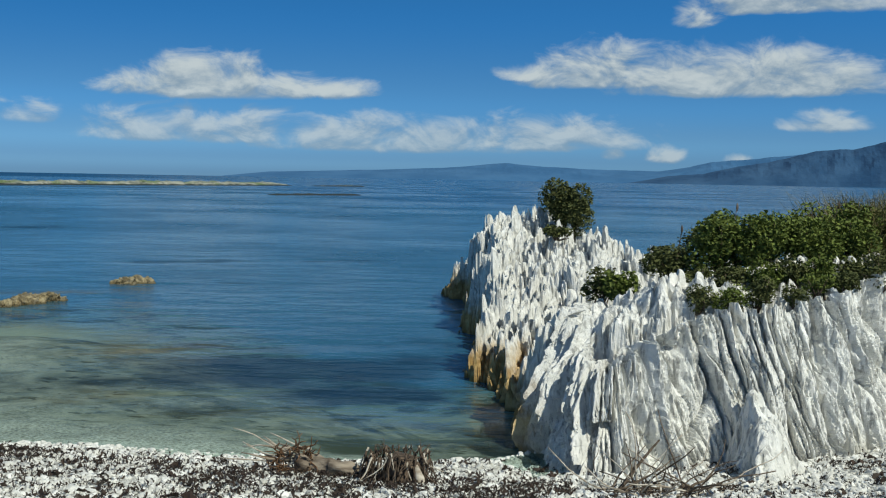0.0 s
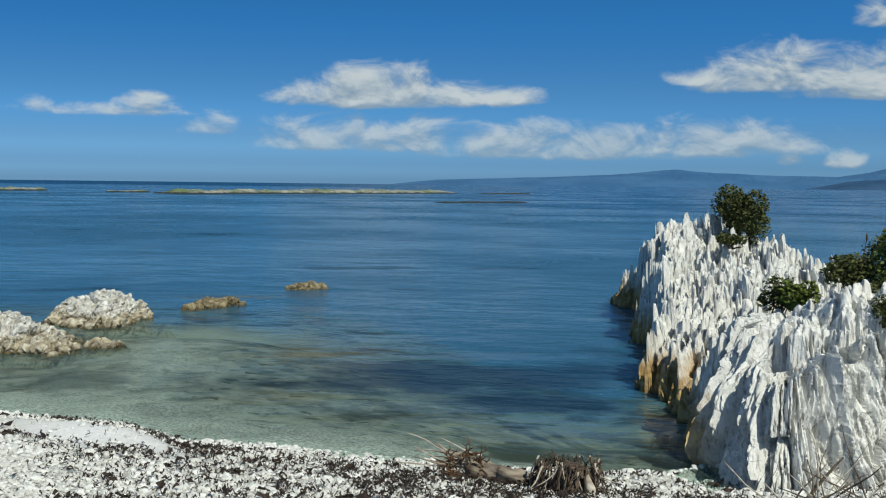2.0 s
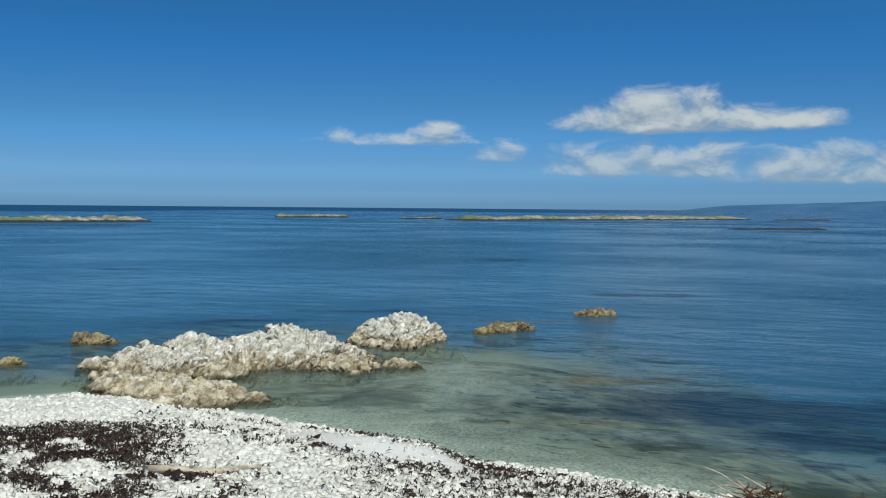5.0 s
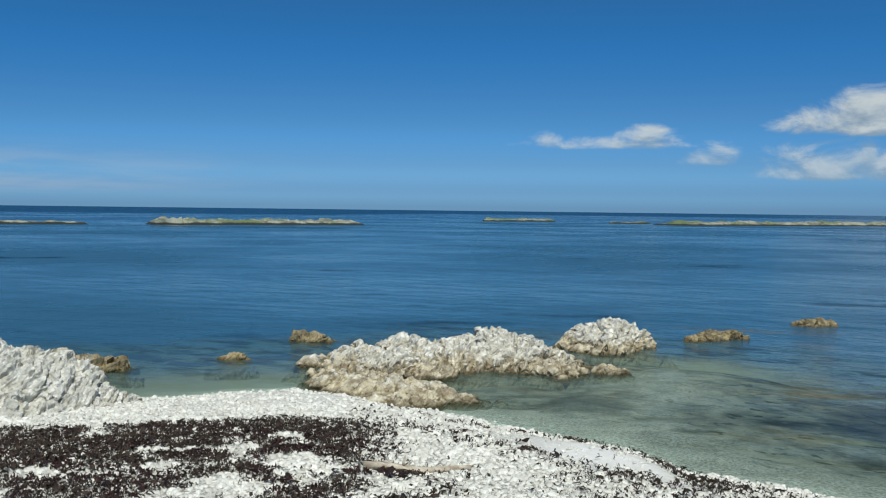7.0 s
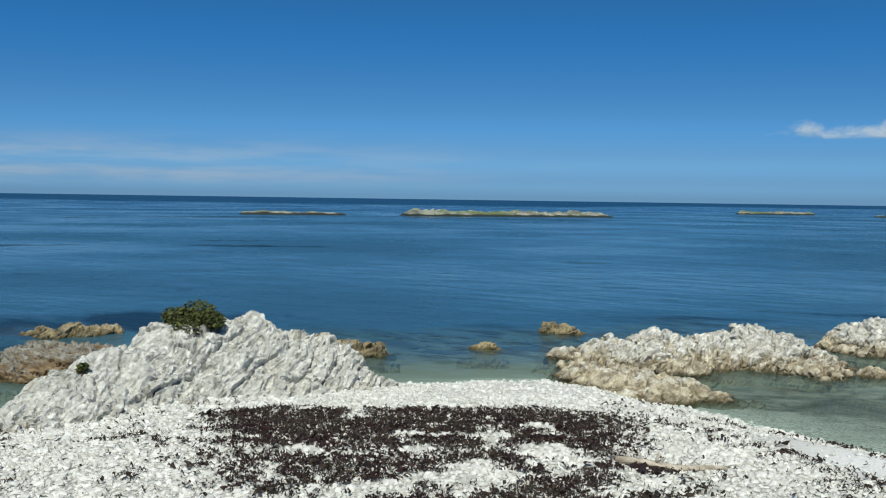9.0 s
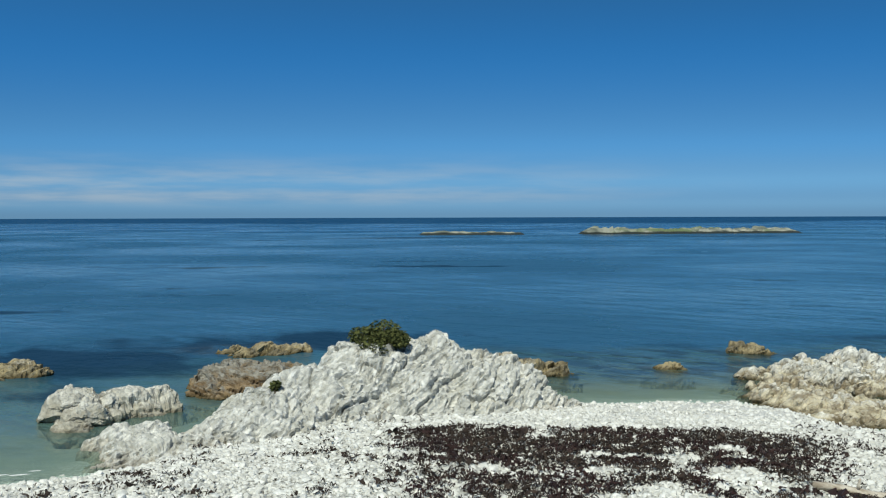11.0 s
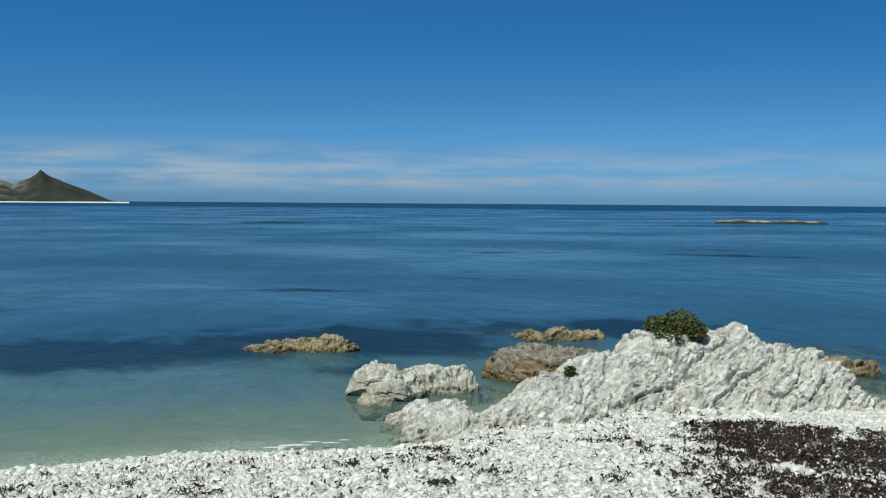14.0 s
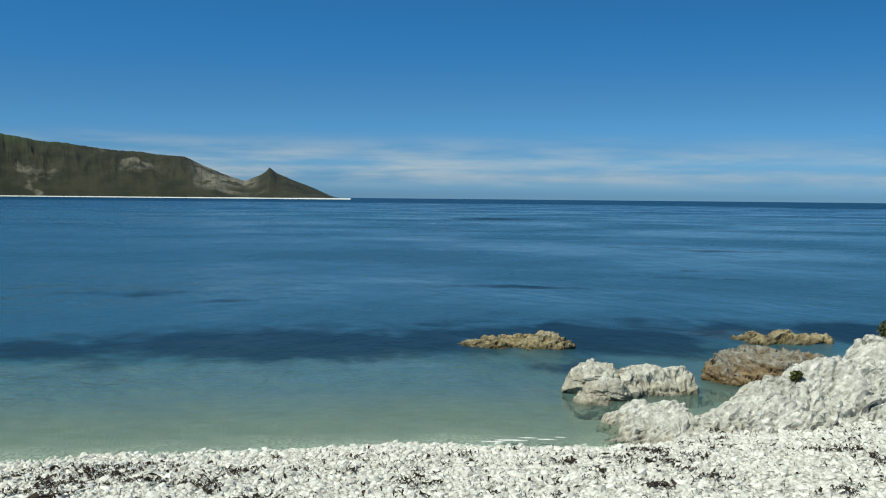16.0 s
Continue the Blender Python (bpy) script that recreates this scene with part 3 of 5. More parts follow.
def rock_mesh(name, poly, tops, mat, step=0.04, edge=0.3, flute=0.12, fin=0.1, strike=0.0, fin_size=(0.12, 0.45), lump=0.08, lean=(0, 0), power=0.6, rough=0.04, seed=0.0, foot=0.25, blade=0.0):
    """Weathered rock over a footprint. strike: way of the beds, degrees from +x. fin: height of the upstanding beds."""
    poly = np.asarray(poly, float)
    low, high = poly.min(0) - 0.35, poly.max(0) + 0.35
    x, y = np.meshgrid(np.arange(low[0], high[0], step), np.arange(low[1], high[1], step))
    c, s = math.cos(radians(strike)), math.sin(radians(strike))
    along, across = x * c + y * s, -x * s + y * c
    bent = across + 0.25 * grad_noise(x * 0.8, y * 0.8, seed)
    d, arc = inside_distance(x, y, poly)
    d = d + flute * (ridged(along * 1.9, bent * 2.6, seed, 3) - 0.4) + 0.5 * flute * grad_noise(x * 0.7, y * 0.7, seed + 9)
    if blade:
        turned = arc + 0.12 * grad_noise(x * 1.5, y * 1.5, seed)
        v0, g0 = cells(turned / 0.75 + 0.3 * grad_noise(x * 2, y * 2, seed), d / edge * 0.8, 77)
        v1, g1 = cells(turned / 0.21 + 0.25 * grad_noise(x * 4, y * 4, seed), d / edge * 1.5 + 1.0 * grad_noise(turned * 2.0, 0.0, seed), 5)
        v2, g2 = cells(turned / 0.065 + 0.25 * grad_noise(x * 9, y * 9, seed), d / edge * 2.6 + 1.2 * grad_noise(turned * 7.0, 0.0, seed), 41)
        d = d + 0.75 * blade * (v0 - 0.5) + 0.62 * blade * (v1 - 0.5 - 0.8 * np.exp(-g1 * 14)) + 0.34 * blade * (v2 - 0.5 - 0.6 * np.exp(-g2 * 8))
    top = crest(x, y, tops)
    if blade:
        power = power + 0.45 * smoothstep(1.7, 0.9, x)  # the seaward flank slopes
    body = np.clip(d / edge, 0, 1) ** power
    value, gap = cells(along / fin_size[1] + 0.3 * grad_noise(x * 2, y * 2, seed), bent / fin_size[0] + 0.35 * grad_noise(x * 3, y * 3, seed + 4), int(seed) % 97)
    slot_value, slot = cells(along / 1.7 + 0.2 * grad_noise(x * 2, y * 2, seed), bent / 0.36 + 0.3 * grad_noise(x * 2, y * 2, seed + 8), 29)
    value2, _ = cells(along / fin_size[1] * 2.3, bent / fin_size[0] * 1.9 + 0.3 * grad_noise(x * 5, y * 5, seed), 13)
    if blade:
        fin = fin * (0.3 + 0.7 * smoothstep(12.8, 15.0, y))
    base = np.clip(ground_height(x, y) - 0.12, -foot - 0.1, -foot)
    z = base + (top - base) * body
    z = z + body * (fin * (value - 0.6) + 0.45 * fin * (value2 - 0.5) - 0.85 * fin * np.exp(-gap * 9) + 0.8 * fin * (slot_value - 0.5) - 1.1 * fin * np.exp(-slot * 13))
    z = z + body * lump * fbm(x * 1.4, y * 1.4, seed, 3)
    z = z + rough * fbm(along * 6, bent * 9, seed + 2, 3) * (0.4 + 0.6 * body)
    shove = rough * 1.2
    vx = x + shove * grad_noise(x * 5, y * 5, z * 2.5 + seed) + lean[0] * z + 0.5 * shove * grad_noise(x * 13, y * 13, z * 7)
    vy = y + shove * grad_noise(x * 5 + 40, y * 5, z * 2.5 + seed) + lean[1] * z + 0.5 * shove * grad_noise(x * 13 + 9, y * 13, z * 7)
    keep = (d > -0.06).ravel()
    verts, faces = packed(np.stack([vx, vy, z], -1).reshape(-1, 3), grid_faces(*x.shape, keep))
    return mesh_from(name, verts, faces, mat)


# the white cliff and its promontory
CLIFF = [(0.95, 12.1), (1.25, 11.5), (1.6, 11.15), (1.95, 11.05), (2.4, 11.1), (3.0, 11.3), (3.56, 11.4), (4.16, 11.76), (4.86, 12.16), (6.26, 12.86), (9, 13.6), (9, 19),
         (5.5, 18), (4.2, 19), (4.0, 21.5), (3.3, 24), (2.2, 26), (1.1, 28.0), (0.0, 28.3), (0.05, 26.4), (0.7, 24.6), (0.5, 22), (0.35, 20.3), (0.62, 19.3), (0.55, 17.5), (0.28, 16.1), (0.4, 14.9), (0.62, 13.6), (0.74, 12.8)]
CLIFF_TOPS = [(0.95, 11.75, 0.66), (1.2, 11.2, 0.6), (1.5, 11.5, 1.12), (1.4, 12.2, 1.25), (1.74, 12.4, 1.46), (1.95, 11.7, 1.42), (2.26, 12.4, 1.68), (2.6, 12.1, 1.8), (3.3, 12.3, 1.82), (4.2, 12.8, 2.0), (5.5, 13.5, 2.1), (8, 15, 2.3), (6, 17, 1.6),
              (0.25, 27.4, 0.5), (0.75, 26.4, 1.05), (1.05, 25.3, 1.62), (1.4, 24.4, 1.8), (1.95, 23.6, 2.1), (2.6, 22.8, 1.98), (3.1, 22.2, 1.6), (0.95, 14.5, 0.42), (0.9, 13.3, 0.4), (1.0, 18, 0.75), (1.6, 18, 1.1), (1.3, 21, 1.35),
              (1.9, 15, 1.0), (2.2, 17.5, 1.35), (2.6, 14.5, 1.45), (2.8, 19, 1.42), (3.6, 17, 1.15), (1.5, 13, 1.12), (1.6, 26, 1.2)]


def wall_mesh(name, line, height_at, mat, seed, step=0.0115, rows=160):
    """A steep rock wall along a line (the outside on its right): upright fluted pillars with deep clefts, broken small."""
    line = np.asarray(line, float)
    run = np.concatenate([[0], np.cumsum(np.hypot(*np.diff(line, axis=0).T))])
    u = np.arange(0, run[-1], step)
    soft = 0.4
    px = np.mean([np.interp(u + o, run, line[:, 0]) for o in np.linspace(-soft, soft, 7)], 0)
    py = np.mean([np.interp(u + o, run, line[:, 1]) for o in np.linspace(-soft, soft, 7)], 0)
    tx_, ty_ = np.gradient(px), np.gradient(py)
    size = np.hypot(tx_, ty_)
    ox, oy = ty_ / size, -tx_ / size
    landward = smoothstep(1.5, 2.4, px)
    inset = 0.75 - 0.3 * landward + 0.3 * smoothstep(1.15, 0.9, px)
    inland = np.stack([0.3 - ox, 0.95 - oy], 0)
    inland = inland / np.hypot(*inland)
    uu, vv = np.meshgrid(u, np.linspace(0, 1.1, rows))
    crest_ = np.broadcast_to(height_at(px + inland[0] * inset, py + inland[1] * inset), uu.shape)
    spike, _ = cells(uu / 0.15, uu * 0 + 0.5, 19)
    spike2, _ = cells(uu / 0.055, uu * 0 + 0.5, 23)
    h = np.minimum(vv, 1.0)
    top = crest_ + 0.16 * (spike - 0.6) + 0.09 * (spike2 - 0.5)
    z = -0.2 + (top + 0.2) * h - 1.2 * np.maximum(vv - 1, 0)
    w = uu + (0.04 + 0.18 * landward) * z + 0.09 * grad_noise(uu * 1.1, z * 1.1, seed) + 0.02 * grad_noise(uu * 5, z * 4, seed)
    out = 0.0
    for wide, tall, step_out, cleft, sharp, mark in ((0.62, 4.0, 0.30, 0.24, 20, 3), (0.23, 2.2, 0.17, 0.20, 16, 5), (0.095, 0.9, 0.07, 0.09, 12, 7), (0.045, 0.35, 0.032, 0.035, 8, 9)):
        v, g = cells(w / wide, z / tall + 0.9 * grad_noise(w / wide * 0.45, 0.0, seed + mark), mark)
        if wide < 0.2:
            step_out, cleft = step_out * (1.8 - 0.8 * landward[None]), cleft * (1.8 - 0.8 * landward[None])
        out = out + step_out * (v - 0.5) - cleft * np.exp(-g * sharp) * smoothstep(-0.5, 0.3, grad_noise(w / wide, z / tall * 2, seed + 2))
    hollow = smoothstep(0.1, 0.55, grad_noise(w * 2.6, z * 1.1, seed + 7))
    out = out - 0.16 * hollow
    broken = smoothstep(-0.3, 0.4, grad_noise(w * 0.9, z * 1.4, seed + 6) + 0.4 * (z - 0.8))
    out = out + (0.4 + 0.6 * broken) * (0.022 * (ridged(w * 9, z * 2.6, seed, 3) - 0.4) + 0.04 * fbm(w * 6, z * 2.5, seed, 3)) + 0.013 * fbm(w * 26, z * 11, seed, 3)
    back_ = inset[None] * h ** 1.1 + 1.6 * np.maximum(vv - 1, 0)
    out = out + 0.08 * smoothstep(0.35, 0.0, h) * grad_noise(w * 2, 0.0, seed) + 0.12
    x = px[None] + ox[None] * out + inland[0] * back_ - 0.05 * z
    y = py[None] + oy[None] * out + inland[1] * back_
    return mesh_from(name, np.stack([x, y, z], -1).reshape(-1, 3), grid_faces(*uu.shape), mat)


cliff = thing("limestone_cliff", rock_mesh("limestone_cliff", CLIFF, CLIFF_TOPS, cliff_stone, 0.024, 0.45, 0.08, 0.42, 72.0, (0.105, 0.42), 0.1, (-0.06, 0.0), 0.55, 0.028, 3.0, blade=0.28),
              "white fluted limestone cliff with upright spires, ochre at the waterline", "rock cliff")

FRONT = [(0.95, 12.9), (0.84, 12.3), (0.86, 11.6), (0.95, 11.1), (1.14, 10.62), (1.45, 10.28), (1.8, 10.36), (2.2, 10.6), (2.6, 10.82), (3.1, 10.85), (3.6, 10.72), (4.0, 10.9), (4.4, 11.1), (5.0, 11.6), (5.8, 12.1), (6.6, 12.6)]
part("cliff_face", wall_mesh("cliff_face", FRONT, lambda x, y: crest(x, y, CLIFF_TOPS), cliff_stone, 3.0), cliff, "steep white face of upright fluted pillars")


def bedded(name, poly, tops, mat, bed, step=0.018, edge=0.8, power=0.8, lump=0.12, crag=0.08, relief=(0.8, 0.22, 0.09, 0.055), crumple=0.10, ragged=0.16, seed=0.0, foot=0.3):
    """Rock of thin crumpled beds over a footprint. bed: the way in which the beds rise and their dip. relief: length and thickness of the broken blocks, how far they stand out, and how far the thin beds do."""
    poly = np.asarray(poly, float)
    low, high = poly.min(0) - 0.3, poly.max(0) + 0.3
    x, y = np.meshgrid(np.arange(low[0], high[0], step), np.arange(low[1], high[1], step))
    cu, su, cd, sd_ = math.cos(radians(bed[0])), math.sin(radians(bed[0])), math.cos(radians(bed[1])), math.sin(radians(bed[1]))
    u, w = x * cu + y * su, -x * su + y * cu
    d, _ = inside_distance(x, y, poly)
    d = d + ragged * (fbm(u * 1.1, w * 2.3, seed, 4, 0.6) - 0.15)
    body = np.clip(d / edge, 0, 1) ** power
    base = np.clip(ground_height(x, y) - 0.12, -foot - 0.1, -foot)
    smooth_z = base + (crest(x, y, tops) - base) * body
    z = smooth_z + body * (lump * fbm(x * 1.5, y * 1.5, seed, 3) + crag * (ridged(u * 1.1, w * 2.4 + 0.4 * u, seed + 5, 3) - 0.5))
    gy_, gx_ = np.gradient(z, step)
    size = np.sqrt(gx_ ** 2 + gy_ ** 2 + 1)
    nx, ny, nz = -gx_ / size, -gy_ / size, 1 / size
    fold = crumple * fbm(u * 0.9, w * 1.1, smooth_z * 0.9 + seed, 2)
    q = smooth_z * cd - u * sd_ + fold
    r = u * cd + smooth_z * sd_ + 0.6 * w
    long_, thick, block, lamina = relief
    v, g = cells(r / long_ + 0.4 * grad_noise(u * 1.5, w * 1.5, q * 3 + seed), q / thick + 0.4 * grad_noise(r * 1.4, w * 1.4, seed), int(seed) + 7)
    out = block * (v - 0.5 - 0.7 * np.exp(-g * 15))
    sway = 0.14 * grad_noise(u * 1.9, w * 1.9, q * 2 + seed)
    fine_ = 3.2 / thick
    out = out + 0.6 * lamina * (ridged(r * 0.8 + sway, q * fine_ * 0.36, w * 1.2 + seed, 2) - 0.3)
    out = out + lamina * (ridged(r * 1.0 + sway, q * fine_ + 0.5 * sway, w * 1.6 + seed, 3) - 0.5)
    out = out + 0.016 * fbm(r * 12, q * 34, w * 14, 3) + 0.02 * fbm(u * 5, w * 5, z * 5 + seed, 2)
    out = out * np.clip(body * 2.2, 0.15, 1)
    verts = np.stack([x + nx * out + 0.4 * out * su, y + ny * out - 0.4 * out * cu, z + nz * out], -1).reshape(-1, 3)
    return mesh_from(name, *packed(verts, grid_faces(*x.shape, (d > -0.05).ravel())), mat)


# the crumpled mound on the beach
MOUND = [(-11.75, 3.9), (-11.6, 5.0), (-11.85, 6.3), (-12.2, 7.6), (-11.75, 8.6), (-11.7, 9.9), (-12.1, 10.9), (-13.1, 11.1), (-14.3, 10.4), (-15.1, 9.2), (-15.15, 7.7), (-14.65, 6.3), (-13.95, 5.0), (-13.0, 4.15)]
MOUND_TOPS = [(-13.9, 8.45, 1.02), (-13.6, 9.0, 1.0), (-13.35, 9.35, 0.86), (-13.2, 9.6, 0.62), (-12.9, 10.0, 0.52), (-12.5, 10.6, 0.26), (-14.2, 7.75, 0.88), (-13.95, 7.1, 0.68), (-13.6, 6.5, 0.57), (-13.4, 6.0, 0.49), (-13.1, 5.5, 0.4), (-12.8, 5.1, 0.3),
              (-12, 4.8, 0.22), (-11.9, 4.2, 0.18), (-12.4, 8.6, 0.5), (-12.6, 7.6, 0.45), (-12.5, 6.6, 0.36), (-12.3, 9.6, 0.36), (-14.6, 9.0, 0.7)]
mound = thing("limestone_mound", bedded("limestone_mound", MOUND, MOUND_TOPS, mound_stone, (57, 34), 0.0165, 0.9, 0.7, 0.10, 0.07, seed=11.0, relief=(0.9, 0.25, 0.08, 0.043), crumple=0.09),
              "low white crumpled limestone mound rising from the shingle", "rock")

CRAGGY, FLAT = (0.8, 0.30, 0.12, 0.07), (0.9, 0.26, 0.05, 0.045)
ROCKS = [
    # outline, tops, material, way and dip of the beds, edge, lumps, crags, relief, seed, label
    ([(-8.8, 21.1), (-9.1, 19.9), (-9.8, 19.4), (-10.9, 19.8), (-11.6, 21.4), (-10.2, 22.6), (-9.1, 22.2)], [(-10.1, 21.0, 0.42), (-10.35, 20.8, 0.38), (-9.6, 20.9, 0.36), (-9.2, 20.9, 0.2), (-10.8, 20.9, 0.26), (-10.5, 20.0, 0.2)], reef_stone, (31, 38), 0.75, 0.05, 0.08, CRAGGY, 27.0, "high white end of the stained limestone reef"),
    ([(-8.2, 17.6), (-8.3, 16.3), (-8.9, 16.1), (-9.6, 16.3), (-9.9, 15.5), (-10.4, 14.7), (-11.4, 13.7), (-12.6, 14.1), (-13.5, 14.7), (-13.9, 16.4), (-13.1, 18.2), (-11.6, 19.8), (-10.2, 19.8), (-9.3, 18.8)],
     [(-11.0, 18.1, 0.37), (-11.3, 17.6, 0.33), (-11.7, 17.1, 0.16), (-11.95, 16.5, 0.32), (-12.25, 16.1, 0.10), (-12.6, 15.8, 0.22), (-12.9, 15.1, 0.12), (-13.2, 16.3, 0.06), (-12.4, 17.6, 0.12), (-10.5, 19.3, 0.2), (-10.6, 18.8, 0.2), (-10.3, 17.0, 0.26), (-10.8, 16.2, 0.2), (-11.3, 15.3, 0.14), (-9.4, 17.2, 0.14), (-8.6, 17.2, 0.05), (-9.9, 18.9, 0.14)], reef_stone, (31, 38), 1.05, 0.07, 0.14, CRAGGY, 29.0, "long craggy limestone reef with ochre flanks"),
    ([(-8.25, 14.4), (-8.4, 13.6), (-8.6, 12.9), (-9.0, 12.2), (-10.2, 12.3), (-11.4, 12.9), (-12.5, 14.0), (-11.6, 14.7), (-10.6, 14.6), (-9.7, 14.8)], [(-9.2, 13.9, 0.07), (-9.9, 13.9, 0.11), (-10.6, 13.9, 0.13), (-11.4, 13.9, 0.16), (-8.6, 14.0, 0.05), (-9.6, 12.9, 0.06), (-10.6, 13.1, 0.1)], reef_stone, (31, 40), 0.7, 0.04, 0.07, FLAT, 31.0, "low yellowish limestone shelf at the beach edge"),
    ([(-8.0, 18.2), (-7.7, 17.5), (-8.2, 17.1), (-9.0, 17.4), (-9.0, 18.0)], [(-8.2, 17.6, 0.04), (-8.7, 17.6, 0.08)], reef_stone, (31, 38), 0.3, 0.03, 0.03, FLAT, 49.0, "low ochre ledge awash at the end of the reef"),
    ([(-15.0, 11.2), (-14.9, 12.2), (-15.0, 13.1), (-15.6, 13.3), (-16.3, 12.5), (-16.2, 11.4)], [(-15.5, 11.6, 0.38), (-15.4, 12.1, 0.2), (-15.35, 12.6, 0.17), (-15.3, 13.0, 0.07)], brown_stone, (50, 28), 0.4, 0.04, 0.05, FLAT, 33.0, "weathered brown rock in the shallows behind the mound"),
    ([(-14.2, 14.6), (-14.4, 15.1), (-15.3, 15.0), (-15.1, 14.4)], [(-14.7, 14.8, 0.07)], brown_stone, (35, 30), 0.35, 0.03, 0.03, FLAT, 35.0, "small rock awash in the shallows"),
    ([(-14.5, 17.7), (-14.9, 18.4), (-16.1, 18.2), (-16.1, 17.3)], [(-15.6, 17.8, 0.15), (-14.9, 17.9, 0.03)], brown_stone, (35, 30), 0.35, 0.04, 0.05, FLAT, 37.0, "small weathered rock in the shallows"),
    ([(-7.9, 24.3), (-8.3, 24.9), (-9.6, 24.4), (-9.7, 23.2), (-9.0, 22.7)], [(-8.5, 24.1, 0.12), (-8.9, 23.7, 0.08), (-9.4, 23.4, 0.02)], brown_stone, (35, 35), 0.4, 0.04, 0.06, FLAT, 39.0, "brown tidal rock beyond the reef"),
    ([(-7.1, 28.1), (-7.2, 29.0), (-8.8, 28.6), (-8.8, 27.4)], [(-7.5, 28.3, 0.14), (-8.0, 28.1, 0.07), (-8.5, 28.0, 0.0)], brown_stone, (35, 35), 0.4, 0.05, 0.06, FLAT, 41.0, "last brown tidal rock of the reef"),
    ([(-20.7, 2.9), (-20.2, 4.0), (-20.1, 5.3), (-20.9, 5.5), (-21.8, 4.6), (-21.9, 3.0)], [(-21.0, 4.95, 0.27), (-20.8, 5.2, 0.12), (-21.2, 4.4, 0.05), (-21.3, 3.9, 0.09), (-21.3, 3.3, 0.0)], brown_stone, (62, 25), 0.42, 0.03, 0.04, FLAT, 43.0, "ochre tidal rock with a white cap standing in the bay"),
    ([(-20.4, 8.6), (-20.4, 10.7), (-21.6, 11.0), (-21.9, 8.7)], [(-21.1, 9.9, 0.16), (-21.1, 9.2, 0.1), (-21.1, 10.5, 0.08)], brown_stone, (60, 25), 0.5, 0.05, 0.05, FLAT, 45.0, "ochre tidal rock beyond the mound"),
    ([(-15.9, 6.1), (-15.9, 7.2), (-16.4, 8.3), (-17.6, 9.2), (-18.6, 8.6), (-18.4, 7.0), (-17.0, 6.2)], [(-17.4, 7.1, 0.34), (-17.5, 7.7, 0.34), (-17.6, 8.3, 0.22), (-16.9, 6.6, 0.18), (-16.5, 6.5, 0.1), (-16.4, 7.2, 0.12)], rust_stone, (70, -22), 0.5, 0.04, 0.05, (0.9, 0.2, 0.06, 0.04), 25.0, "layered grey ledge with rust-brown flank behind the mound"),
    ([(-14.9, 4.4), (-15.2, 5.2), (-15.35, 5.95), (-15.9, 6.2), (-16.5, 5.4), (-16.2, 4.3)], [(-15.7, 5.1, 0.33), (-15.6, 5.85, 0.37), (-15.5, 5.7, 0.34), (-15.7, 4.5, 0.32), (-15.3, 5.2, 0.16)], grey_stone, (75, 12), 0.42, 0.03, 0.03, (1.0, 0.2, 0.05, 0.035), 9.0, "layered limestone ledge running out from the boulders"),
    ([(-12.1, 3.6), (-12.2, 4.9), (-13.3, 5.3), (-13.9, 4.6), (-13.8, 3.9), (-13.0, 3.5)], [(-13.5, 4.2, 0.25), (-13.4, 4.6, 0.26), (-13.0, 4.2, 0.16), (-12.6, 4.0, 0.1), (-12.7, 4.8, 0.2), (-13.1, 3.8, 0.13)], mound_stone, (72, 30), 0.4, 0.03, 0.04, (0.8, 0.24, 0.06, 0.04), 15.0, "low crumpled limestone slab at the water's edge"),
]
for outline, tops, mat, bed_, edge, lump_, crag_, relief_, seed, label in ROCKS:
    me = bedded("shore_rock", outline, tops, mat, bed_, 0.02, edge, 0.75, lump_, crag_, relief_, 0.12, 0.24, seed)
    thing("shore_rock", me, label, "rock", group="rocks along the shore")


